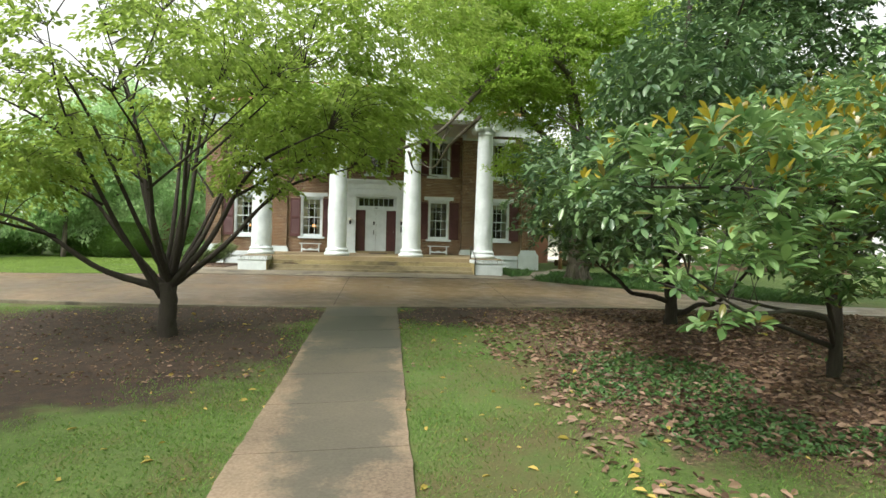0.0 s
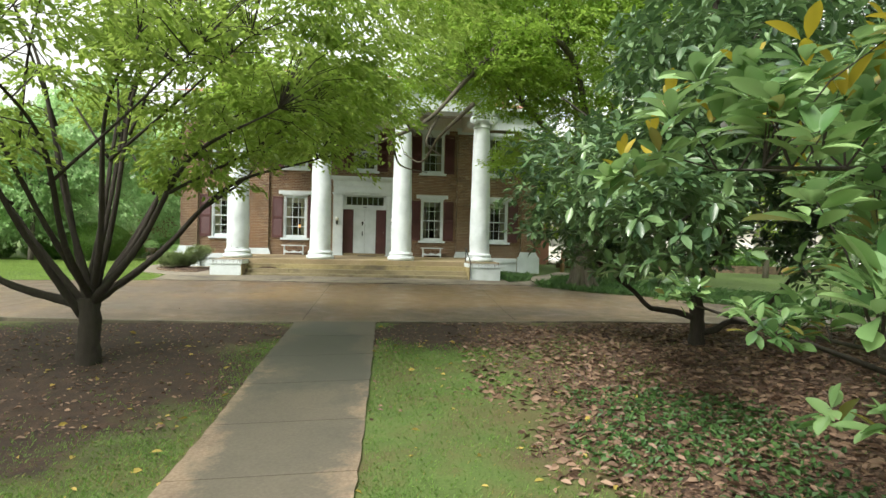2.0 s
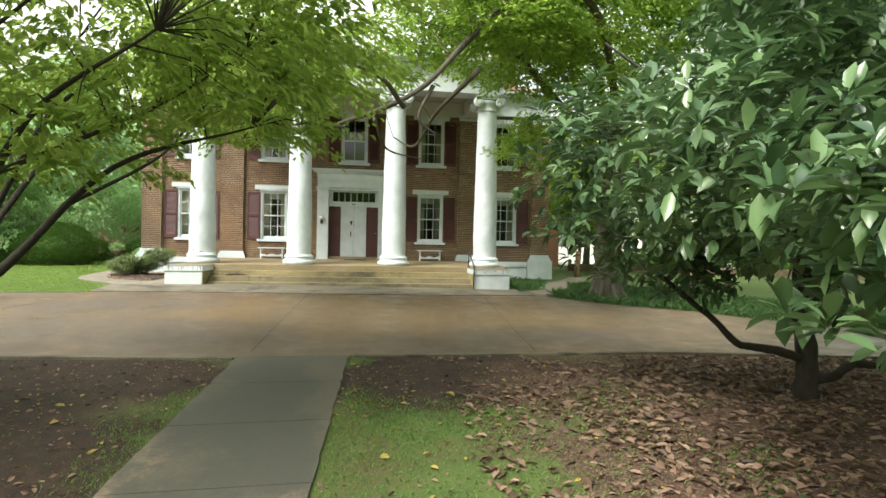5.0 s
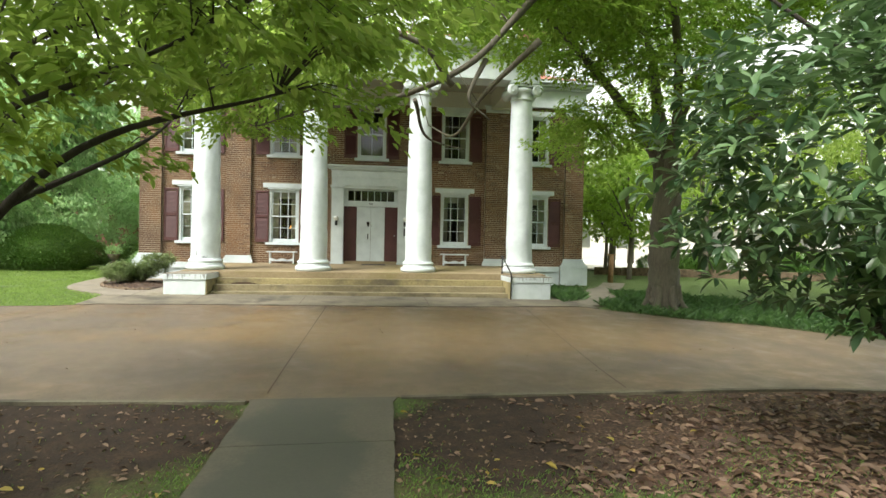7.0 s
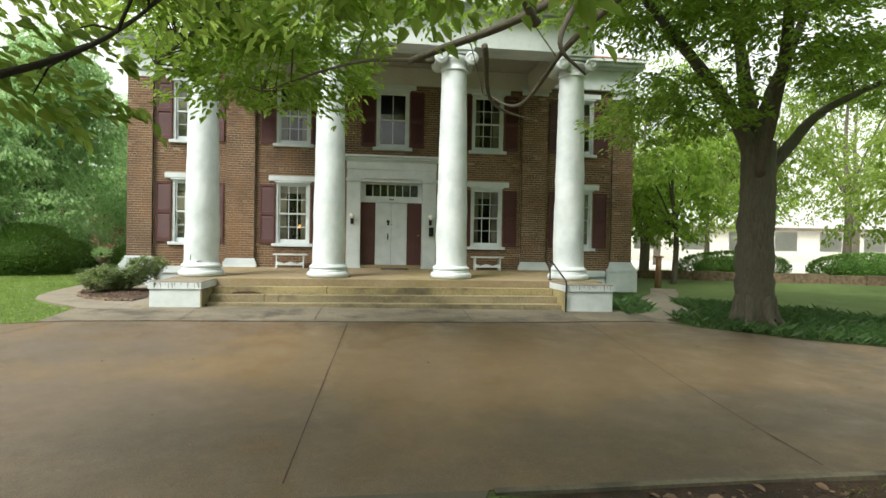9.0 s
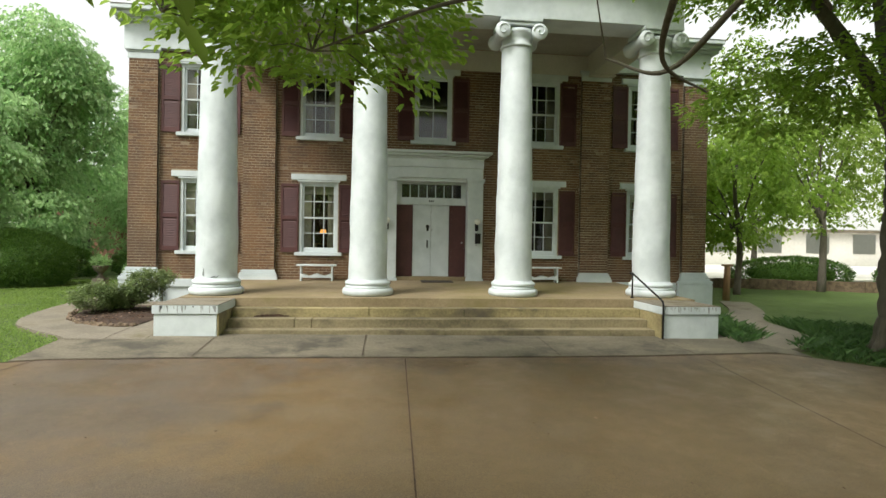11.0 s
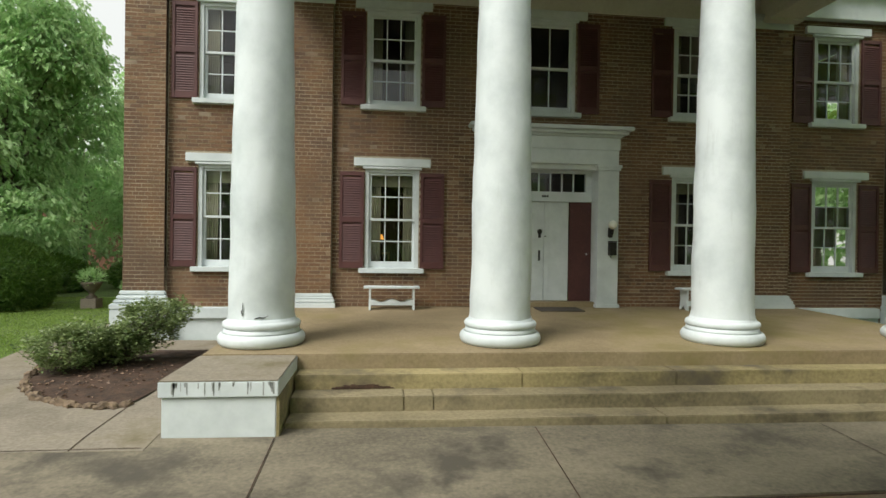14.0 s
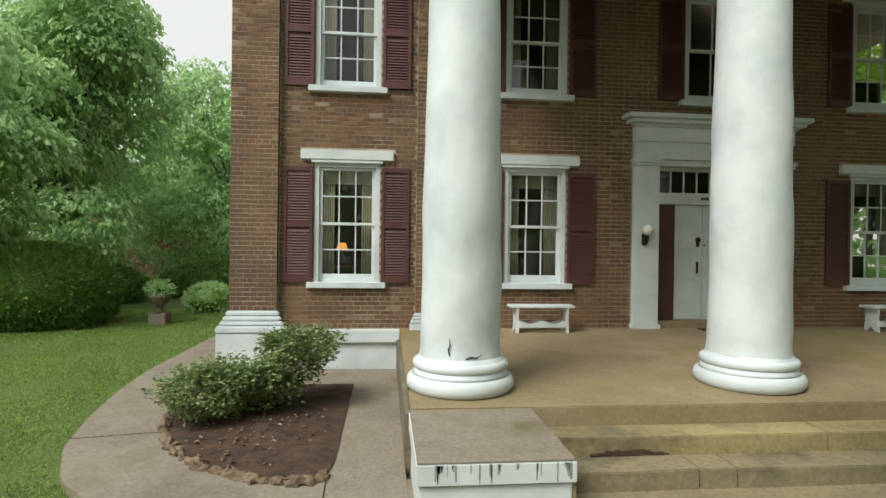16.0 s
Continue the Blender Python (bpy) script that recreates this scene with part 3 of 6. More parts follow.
def lay(x0, x1, z0, z1, y_face, depth, holes, seed, header=6):
    rnd = random.Random(seed)
    n = int(round((z1 - z0) / 0.0752))
    h = (z1 - z0) / n
    for r in range(n):
        za, zb = z0 + r * h + 0.0075, z0 + (r + 1) * h - 0.0075
        mz = (za + zb) / 2
        hs = sorted((o[0] - 0.004, o[1] + 0.004) for o in holes if o[2] - 0.02 < mz < o[3] + 0.02)
        spans, x = [], x0
        for a, b in hs:
            if a > x:
                spans.append((x, a))
            x = max(x, b)
        if x < x1:
            spans.append((x, x1))
        length = 0.112 if r % header == 0 else 0.222
        start = x0 + (0.0 if r % 2 else -length / 2)
        for a, b in spans:
            k = math.floor((a - start) / length)
            while start + k * length < b:
                p, q = max(a, start + k * length), min(b, start + (k + 1) * length)
                k += 1
                if q - p < 0.03:
                    continue
                BRICKS.append((p + 0.005, q - 0.005, y_face + rnd.uniform(-0.0015, 0.002), y_face + depth, za, zb))


PIL = [(X0, X0 + 0.76), (CX - 5.29, CX - 4.42), (CX + 4.42, CX + 5.29), (X1 - 0.76, X1)]
_porch = (CX - 5.55, CX + 5.55)
_trim = [(c - 0.77, c + 0.77, 3.84, 4.01) for c in WIN] + [(c - 0.77, c + 0.77, 6.98, 7.14) for c in WIN] + [(c - 0.66, c + 0.66, 1.70, 1.82) for c in WIN] + [(c - 0.66, c + 0.66, 4.95, 5.07) for c in (*WIN, CX)]
_pil = [(a, b, 0, 9) for a, b in PIL]
lay(X0, X1, 1.03, TOP, 0.0, 0.02, OPEN + _pil + _trim + [(CX - 1.5, CX + 1.5, 1.0, 4.66)], 1)
PILASTERS = []
for _i, (_a, _b) in enumerate(PIL):
    _zb = 1.34 if _i in (0, 3) else 1.30
    PILASTERS.append(thing("brick_pilaster", Matrix(), "red brick pilaster with white moulded base and cap", "pilaster", "brick pilasters", "structure"))
    part("core", boxes((_a + 0.005, _b - 0.005, -0.1155, 0.02, _zb, PIL_TOP)), M_MORTAR, PILASTERS[-1])
    lay(_a, _b, _zb, PIL_TOP, -0.12, 0.12, [], 20 + _i)


def mould(bm, x0, x1, y_back, steps, ends=True):
    """Stacked courses: (projection, z0, z1), wider at both ends by the projection."""
    for p, za, zb in steps:
        e = p if ends else 0
        box(bm, x0 - e, x1 + e, y_back - p, y_back, za, zb)
    return bm


def pilaster_base(a, b, outer, ob):
    z = 0.30 if outer else 1.02
    if outer:
        part("plinth", mould(bmesh.new(), a, b, -0.12, [(0.16, z, 0.98)]), M_WHITE, ob, bevel=0.008)
        part("torus", mould(bmesh.new(), a, b, -0.12, [(0.17, 0.985, 1.10), (0.12, 1.103, 1.17), (0.08, 1.173, 1.25), (0.045, 1.253, 1.34)]), M_WHITE, ob, bevel=0.022)
    else:
        part("plinth", mould(bmesh.new(), a, b, -0.12, [(0.10, 1.00, 1.12)]), M_WHITE, ob, bevel=0.008)
        part("torus", mould(bmesh.new(), a, b, -0.12, [(0.085, 1.123, 1.19), (0.06, 1.193, 1.24), (0.035, 1.243, 1.295)]), M_WHITE, ob, bevel=0.016)
    part("backing", boxes((a, b, -0.12, 0.008, z, 1.3)), M_WHITE, ob)


for _i, (_a, _b) in enumerate(PIL):
    pilaster_base(_a, _b, _i in (0, 3), PILASTERS[_i])
    cap = PILASTERS[_i]
    part("necking", mould(bmesh.new(), _a, _b, -0.10, [(0.03, 7.0, 7.17)]), M_WHITE, cap, bevel=0.006)
    part("abacus", mould(bmesh.new(), _a, _b, -0.10, [(0.055, 7.173, 7.215), (0.09, 7.218, 7.29)]), M_WHITE, cap, bevel=0.012)

# white foundation courses beside the porch
for _a, _b in ((PIL[0][1] + 0.18, _porch[0]), (_porch[1], PIL[3][0] - 0.18)):
    f = thing("foundation", Matrix(), "white painted foundation with a projecting water table", "foundation", kind="structure")
    part("base_wall", boxes((_a, _b, -0.10, 0.008, 0.15, 0.80)), M_WHITE, f)
    part("water_table", boxes((_a, _b, -0.16, 0.008, 0.803, 1.02)), M_WHITE, f, bevel=0.015)


# ---- windows ----
def window(i, cx, zs, zh, rows, cols, lintel=True, curtain=1.0):
    w = thing("window_%d" % i, Matrix(), "white double-hung sash window with small dark panes", "window", "sash windows", "structure")
    f = bmesh.new()
    for b in ((cx - HW, cx - HW + 0.075, 0.02, 0.2, zs, zh), (cx + HW - 0.075, cx + HW, 0.02, 0.2, zs, zh), (cx - HW + 0.075, cx + HW - 0.075, 0.02, 0.2, zh - 0.075, zh)):
        box(f, *b)
    part("window_frame", f, M_TRIM, w, bevel=0.004)
    part("window_sill", boxes((cx - 0.65, cx + 0.65, -0.09, 0.2, zs - 0.095, zs + 0.004)), M_TRIM, w, bevel=0.008)
    if lintel:
        part("lintel", boxes((cx - 0.765, cx + 0.765, -0.06, 0.02, zh + 0.045, zh + 0.205)), M_TRIM, w, bevel=0.006)
        part("head_mould", boxes((cx - HW - 0.05, cx + HW + 0.05, -0.05, 0.02, zh - 0.01, zh + 0.042)), M_TRIM, w, bevel=0.008)
    a, b = cx - HW + 0.078, cx + HW - 0.078
    mid = (zs + zh) / 2 - 0.02
    for k, (z0, z1, y) in enumerate(((zs + 0.006, mid + 0.02, 0.10), (mid - 0.02, zh - 0.078, 0.06))):
        s = boxes((a, a + 0.05, y, y + 0.035, z0, z1), (b - 0.05, b, y, y + 0.035, z0, z1), (a + 0.05, b - 0.05, y, y + 0.035, z0, z0 + (0.13 if k == 0 else 0.045)), (a + 0.05, b - 0.05, y, y + 0.035, z1 - 0.045, z1))
        sash = part("sash", s, M_TRIM, w)
        ga, gb, gz0, gz1 = a + 0.05, b - 0.05, z0 + (0.13 if k == 0 else 0.045), z1 - 0.045
        for c in range(1, cols):
            x = ga + (gb - ga) * c / cols
            part("muntin", boxes((x - 0.011, x + 0.011, y + 0.002, y + 0.033, gz0, gz1)), M_TRIM, sash)
        for r in range(1, rows):
            z = gz0 + (gz1 - gz0) * r / rows
            part("muntin", boxes((ga, gb, y + 0.004, y + 0.031, z - 0.011, z + 0.011)), M_TRIM, sash)
        for c in range(cols):
            for r in range(rows):
                xa, xb = ga + (gb - ga) * c / cols, ga + (gb - ga) * (c + 1) / cols
                za, zb = gz0 + (gz1 - gz0) * r / rows, gz0 + (gz1 - gz0) * (r + 1) / rows
                t = random.Random(i * 97 + k * 31 + c * 7 + r).uniform(-0.004, 0.004)
                bm = bmesh.new()
                bm.faces.new([bm.verts.new(v) for v in ((xa, y + 0.016 + t, za), (xb, y + 0.016 - t, za), (xb, y + 0.018 - t, zb), (xa, y + 0.018 + t, zb))])
                pane = part("pane", bm, M_GLASS, sash)
                pane.visible_shadow = False
    if curtain:
        for sgn in (-1, 1):
            n = 26
            bm = bmesh.new()
            xs = [cx + sgn * (0.47 - 0.24 * curtain * k / n) for k in range(n + 1)]
            lo = [bm.verts.new((x, 0.27 + 0.02 * math.sin(k * 1.5), zs - 0.02)) for k, x in enumerate(xs)]
            hi = [bm.verts.new((x, 0.27 + 0.02 * math.sin(k * 1.5 + 0.4), zh - 0.06)) for k, x in enumerate(xs)]
            for k in range(n):
                bm.faces.new((lo[k], lo[k + 1], hi[k + 1], hi[k]))
            c = part("curtain", bm, M_CURTAIN, None, "pale folded curtain hanging inside a window", smooth=True)
            sol = c.modifiers.new("thick", "SOLIDIFY")
            sol.thickness = 0.006
            tagged(c, "", "curtain", "curtains")
    # blind at the head
    if zs < 3:
        tagged(part("roller_blind", boxes((cx - 0.44, cx + 0.44, 0.22, 0.228, zh - 0.34, zh - 0.07)), M_CURTAIN, None, "pale blind rolled partly down inside a window"), "", "blind", "blinds")


_wi = 1
for _c in WIN:
    window(_wi, _c, Z_SILL, Z_HEAD, 2, 3)
    _wi += 1
for _c in WIN:
    window(_wi, _c, U_SILL, U_HEAD, 2, 3)
    _wi += 1
window(_wi, CX, U_SILL, U_HEAD, 1, 2, True, 0)


# ---- shutters ----
def shutter(h):
    w, ob = 0.475, thing("shutter", Matrix(), "oxblood painted louvred wooden shutter on the brick wall", "shutter", "window shutters")
    st, mid = 0.055, h * 0.5
    part("frame", boxes((0, st, -0.04, 0, 0, h), (w - st, w, -0.04, 0, 0, h), (st, w - st, -0.038, -0.002, 0, 0.12), (st, w - st, -0.038, -0.002, mid - 0.05, mid + 0.05), (st, w - st, -0.038, -0.002, h - 0.08, h)), M_SHUT, ob, bevel=0.003)
    part("backing", boxes((st, w - st, -0.008, -0.002, 0.12, h - 0.08)), M_SHUT, ob)
    bm = bmesh.new()
    v = [bm.verts.new(p) for p in ((st, -0.032, 0), (w - st, -0.032, 0), (w - st, -0.010, 0.045), (st, -0.010, 0.045), (st, -0.027, -0.004), (w - st, -0.027, -0.004), (w - st, -0.006, 0.040), (st, -0.006, 0.040))]
    for f in ((0, 1, 2, 3), (7, 6, 5, 4), (0, 4, 5, 1), (3, 2, 6, 7), (1, 5, 6, 2), (0, 3, 7, 4)):
        bm.faces.new([v[k] for k in f])
    first = part("slat", bm, M_SHUT, ob)
    zs = [0.13 + 0.047 * k for k in range(int((mid - 0.23) / 0.047) + 1)] + [mid + 0.06 + 0.047 * k for k in range(int((h - 0.19 - mid) / 0.047) + 1)]
    first.location.z = zs[0]
    for z in zs[1:]:
        s = new("slat", first.data)
        s.parent, s.location.z = ob, z
    return ob


_low = shutter(1.93)
_first = True
_rs = random.Random(8)
for _c in WIN:
    for _x in (_c - HW - 0.50, _c + HW + 0.03):
        m = pose(_x, -0.006, Z_SILL - 0.0, _rs.uniform(-0.6, 0.0), 0, _rs.uniform(-0.8, 0.8))
        if _first:
            _low.matrix_basis, _first = m, False
        else:
            copy_thing(_low, m)
_up = shutter(1.86)
_up.matrix_basis = pose(WIN[0] - HW - 0.50, -0.006, U_SILL, 0, 0, 0.5)
for _c in (*WIN, CX):
    for _x in (_c - HW - 0.50, _c + HW + 0.03):
        if (_c, _x) != (WIN[0], WIN[0] - HW - 0.50):
            copy_thing(_up, pose(_x, -0.006, U_SILL, _rs.uniform(-0.6, 0), 0, _rs.uniform(-0.8, 0.8)))


# ---- doorway ----
def doorway():
    d = thing("door_1", Matrix(), "white panelled double door in a recessed classical surround", "door", kind="structure")
    for s in (-1, 1):
        xa, xb = sorted((CX + s * 1.03, CX + s * 1.48))
        part("pilaster", boxes((xa, xb, -0.10, 0.34, 1.10, 3.88)), M_TRIM, d, bevel=0.006)
        part("pilaster_foot", boxes((xa - 0.03, xb + 0.03, -0.14, 0.34, 1.0, 1.098)), M_TRIM, d, bevel=0.008)
        part("pilaster_head", boxes((xa - 0.025, xb + 0.025, -0.135, 0.34, 3.882, 3.93), (xa - 0.045, xb + 0.045, -0.155, 0.34, 3.933, 4.0)), M_TRIM, d, bevel=0.008)
    part("frieze", boxes((CX - 1.47, CX + 1.47, -0.10, 0.34, 4.003, 4.30), (CX - 1.49, CX + 1.49, -0.12, 0.34, 4.303, 4.56)), M_TRIM, d, bevel=0.006)
    part("cornice", boxes((CX - 1.53, CX + 1.53, -0.17, 0.1, 4.563, 4.61), (CX - 1.62, CX + 1.62, -0.26, 0.1, 4.613, 4.68), (CX - 1.70, CX + 1.70, -0.34, 0.1, 4.683, 4.76)), M_TRIM, d, bevel=0.014)
    part("soffit", boxes((CX - 1.03, CX + 1.03, -0.02, 0.36, 3.90, 4.0)), M_TRIM, d)
    part("transom_bar", boxes((CX - 1.03, CX + 1.03, 0.24, 0.36, 3.24, 3.45), (CX - 1.03, CX - 0.87, 0.25, 0.36, 3.453, 3.90), (CX + 0.89, CX + 1.03, 0.25, 0.36, 3.453, 3.90), (CX - 0.87, CX + 0.89, 0.25, 0.36, 3.845, 3.90)), M_TRIM, d, bevel=0.005)
    tr = part("transom", boxes(*[(CX - 0.88 + 1.76 * k / 7 - 0.014, CX - 0.88 + 1.76 * k / 7 + 0.014, 0.285, 0.32, 3.45, 3.845) for k in range(1, 7)]), M_TRIM, d)
    for k in range(7):
        bm = bmesh.new()
        xa, xb = CX - 0.88 + 1.76 * k / 7, CX - 0.88 + 1.76 * (k + 1) / 7
        bm.faces.new([bm.verts.new(v) for v in ((xa, 0.30, 3.45), (xb, 0.30, 3.45), (xb, 0.30, 3.845), (xa, 0.30, 3.845))])
        part("pane", bm, M_GLASS, tr)
    part("threshold", boxes((CX - 1.03, CX + 1.03, 0.0, 0.4, 1.02, 1.13)), M_PORCH, d, bevel=0.01)
    for s in (-1, 1):
        xa, xb = sorted((CX + s * 0.004, CX + s * 0.535))
        leaf = part("door_leaf", boxes((xa, xb, 0.29, 0.34, 1.135, 3.235)), M_TRIM, d, bevel=0.004)
        for za, zb in ((1.35, 1.95), (2.1, 3.08)):
            part("panel_mould", boxes((xa + 0.09, xb - 0.09, 0.281, 0.292, za, zb)), M_TRIM, leaf, bevel=0.004)
            part("panel", boxes((xa + 0.12, xb - 0.12, 0.276, 0.284, za + 0.03, zb - 0.03)), M_TRIM, leaf, bevel=0.004)
        sa, sb = sorted((CX + s * 0.545, CX + s * 1.03))
        side = part("side_shutter", boxes((sa, sb, 0.27, 0.31, 1.13, 3.235)), M_SHUT, d, "oxblood side shutter beside the door", bevel=0.005)
        part("side_panel", boxes((sa + 0.06, sb - 0.06, 0.262, 0.272, 1.3, 2.1), (sa + 0.06, sb - 0.06, 0.262, 0.272, 2.25, 3.1)), M_SHUT, side, bevel=0.004)
    bm = lathe([(0.012, 0), (0.05, 0.004), (0.055, 0.02), (0.03, 0.035), (0.006, 0.04)], 16)
    bmesh.ops.transform(bm, matrix=pose(CX - 0.10, 0.278, 2.60, 90), verts=bm.verts)
    box(bm, CX - 0.13, CX - 0.07, 0.262, 0.28, 2.47, 2.62)
    part("door_knocker", bm, M_IRON, d, "black iron door knocker", bevel=0.003)
    part("letter_plate", boxes((CX - 0.125, CX - 0.085, 0.262, 0.28, 1.98, 2.20)), M_IRON, d, "dark handle plate", bevel=0.005)
    part("lock", lathe([(0.01, 0), (0.022, 0.003), (0.02, 0.02), (0.005, 0.022)], 12, at=(CX + 0.02, 0.26, 2.49)), M_IRON, d)
    part("knob", lathe([(0.004, 0), (0.016, 0.008), (0.018, 0.02), (0.004, 0.03)], 10, at=(CX + 0.92, 0.24, 2.12)), M_TRIM, d)
    part("number_plate", boxes((CX - 0.07, CX - 0.035, 0.232, 0.241, 3.325, 3.375), (CX - 0.018, CX + 0.018, 0.232, 0.241, 3.325, 3.375), (CX + 0.035, CX + 0.07, 0.232, 0.241, 3.325, 3.375)), M_IRON, d, "small dark bars on the transom bar")


doorway()
M_GLOBE = two_scale("opal_glass", (0.78, 0.78, 0.74), (0.85, 0.85, 0.82), 3.0, 30.0, 0.2)
for _s in (-1, 1):
    lamp = thing("wall_lamp", pose(CX + _s * 1.30, -0.10, 2.62), "white globe wall lamp on a black bracket", "wall lamp", "door lamps")
    part("globe", lathe([(0.03, -0.09), (0.075, -0.05), (0.095, 0.0), (0.075, 0.06), (0.02, 0.09)], 20, at=(0, -0.13, 0.13)), M_GLOBE, lamp, "white opal globe", True)
    part("bracket", tube([(0, 0, -0.02), (0, -0.08, -0.09), (0, -0.13, -0.06), (0, -0.13, 0.05)], [0.014, 0.014, 0.014, 0.03], 8), M_IRON, lamp, "black curved bracket", True)
    part("back_plate", lathe([(0.01, -0.12), (0.05, -0.1), (0.05, 0.08), (0.01, 0.1)], 12, at=(0, -0.012, -0.02)), M_IRON, lamp)
box_m = thing("mailbox", pose(CX + 1.33, -0.10, 2.12), "small black metal mailbox on the door pilaster", "mailbox")
part("body", boxes((-0.075, 0.075, -0.11, 0, 0, 0.27)), M_IRON, box_m, bevel=0.008)
part("lid", boxes((-0.082, 0.082, -0.12, 0, 0.273, 0.295)), M_IRON, box_m, bevel=0.006)
part("paper_hook", tube([(-0.05, -0.06, 0), (-0.05, -0.1, -0.05), (-0.05, -0.13, 0.0)], [0.006] * 3, 6), M_IRON, box_m)

# room lamps inside the front room
lampshade, _nt, _b = mat("lampshade", 0.8)
_b.inputs["Base Color"].default_value = (0.75, 0.4, 0.12, 1)
_b.inputs["Emission Color"].default_value = (1.0, 0.42, 0.08, 1)
_b.inputs["Emission Strength"].default_value = 1.0


def lamp_on_table(x, y, h):
    tl = thing("table_lamp", pose(x, y, 1.04 + h), "lit table lamp with an amber shade in the dim room", "table lamp", "room lamps")
    part("shade", lathe([(0.13, 0.36), (0.125, 0.37), (0.085, 0.50), (0.08, 0.495)], 24), lampshade, tl, "glowing amber shade", True)
    part("base", lathe([(0.08, 0), (0.09, 0.02), (0.03, 0.06), (0.06, 0.16), (0.015, 0.28), (0.015, 0.35)], 16), M_IRON, tl, "", True)
    tb = thing("side_table", pose(x, y, 1.04), "dark wooden side table inside the front room", "table", "room tables")
    part("top", boxes((-0.3, 0.3, -0.25, 0.25, h - 0.04, h)), M_WOOD, tb, bevel=0.006)
    for dx in (-0.26, 0.26):
        for dy in (-0.21, 0.21):
            part("leg", boxes((dx - 0.025, dx + 0.025, dy - 0.025, dy + 0.025, 0, h - 0.04)), M_WOOD, tb)


lamp_on_table(CX - 3.5, 4.3, 1.01)
lamp_on_table(-6.74, 3.2, 0.93)

# ---- porch, steps and plinths ----
PZ0, PZ1, PY = 1.03, 0.935, -4.42
def porch_z(y):
    return PZ0 + (PZ1 - PZ0) * y / PY


def sloped(x0, x1, y0, y1, z0, t):
    bm = bmesh.new()
    box(bm, x0, x1, y0, y1, z0, 1.0)
    for v in bm.verts:
        if v.co.z > 0.9:
            v.co.z = porch_z(v.co.y) - t
    return bm


porch = thing("porch", Matrix(), "tan concrete porch floor with mossy stains", "porch", kind="structure")
part("floor_slab", sloped(CX - 5.55, CX + 5.55, PY, 0.0, 0.1, 0), M_PORCH, porch, bevel=0.012)
part("porch_side", boxes((CX - 5.60, CX - 5.552, PY + 0.1, -0.02, 0.1, 0.86)), M_APRON, porch)
steps = thing("front_steps", Matrix(), "wide mossy worn concrete steps up to the porch", "steps", kind="structure")
_sy = [PY, -4.76, -5.10, -5.44]
_sz = [PZ1, 0.755, 0.585, 0.415]
_rs = random.Random(3)
for _k in range(1, 4):
    cuts = [CX - 4.40, CX + 4.08]
    inner = sorted(_rs.uniform(-3.2, 3.2) for _ in range(2))
    xs = [cuts[0], *inner, cuts[1]]
    for _a, _b in zip(xs, xs[1:]):
        bm = boxes((_a + 0.003, _b - 0.003, _sy[_k], PY - 0.002, 0.12, _sz[_k] + _rs.uniform(-0.006, 0.004)))
        bmesh.ops.subdivide_edges(bm, edges=[e for e in bm.edges if abs(e.verts[0].co.x - e.verts[1].co.x) > 0.5], cuts=16)
        for v in bm.verts:
            if v.co.z > 0.3 and v.co.y < _sy[_k] + 0.01:
                v.co.y += 0.012 * noise.noise(v.co * 2.1)
                v.co.z += 0.008 * noise.noise(v.co * 1.7 + Vector((9, 0, 0)))
        part("step", bm, M_STEP if _k < 2 else M_STEP_LOW, steps, bevel=0.010)
for _s in (-1, 1):
    xa, xb = (CX + 4.09, CX + 5.34) if _s > 0 else (CX - 5.57, CX - 4.42)
    pl = thing("step_plinth", Matrix(), "white painted block with grey concrete top beside the steps", "plinth", "step plinths")
    part("block", boxes((xa + 0.025, xb - 0.025, -5.66, PY - 0.002, 0.1, 0.755)), M_WHITE, pl, bevel=0.01)
    part("cap", boxes((xa, xb, -5.69, PY - 0.002, 0.758, 0.912)), M_WHITE, pl, bevel=0.008)
    part("top_slab", boxes((xa + 0.006, xb - 0.006, -5.685, PY - 0.003, 0.9125, 0.926)), M_WALK, pl, "grey weathered concrete top", bevel=0.004)
    if _s < 0:
        part("inner_face", boxes((xb - 0.0245, xb + 0.004, -5.655, PY - 0.003, 0.12, 0.756)), M_STEP, pl, "mossy concrete cheek")
    else:
        part("inner_face", boxes((xa - 0.004, xa + 0.0245, -5.655, PY - 0.003, 0.12, 0.756)), M_STEP, pl, "mossy concrete cheek")
    # dark run-off streaks on the cap
    rr = random.Random(12 + _s)
    for _ in range(26):
        x, w, h = rr.uniform(xa + 0.05, xb - 0.06), rr.uniform(0.006, 0.026), rr.uniform(0.03, 0.135)
        bm = bmesh.new()
        tip = x + w * rr.uniform(0.2, 0.8)
        ring = [(x, 0.906), (x + w, 0.906), (x + w * 0.92, 0.906 - h * 0.6), (tip + w * 0.3, 0.906 - h), (tip - w * 0.3, 0.906 - h), (x + w * 0.05, 0.906 - h * 0.5)]
        fr = [bm.verts.new((a, -5.6912, b)) for a, b in ring]
        bk = [bm.verts.new((a, -5.6885, b)) for a, b in ring]
        bm.faces.new(fr)
        for k in range(6):
            bm.faces.new((fr[k], bk[k], bk[(k + 1) % 6], fr[(k + 1) % 6]))
        part("streak", bm, M_STREAK, pl)

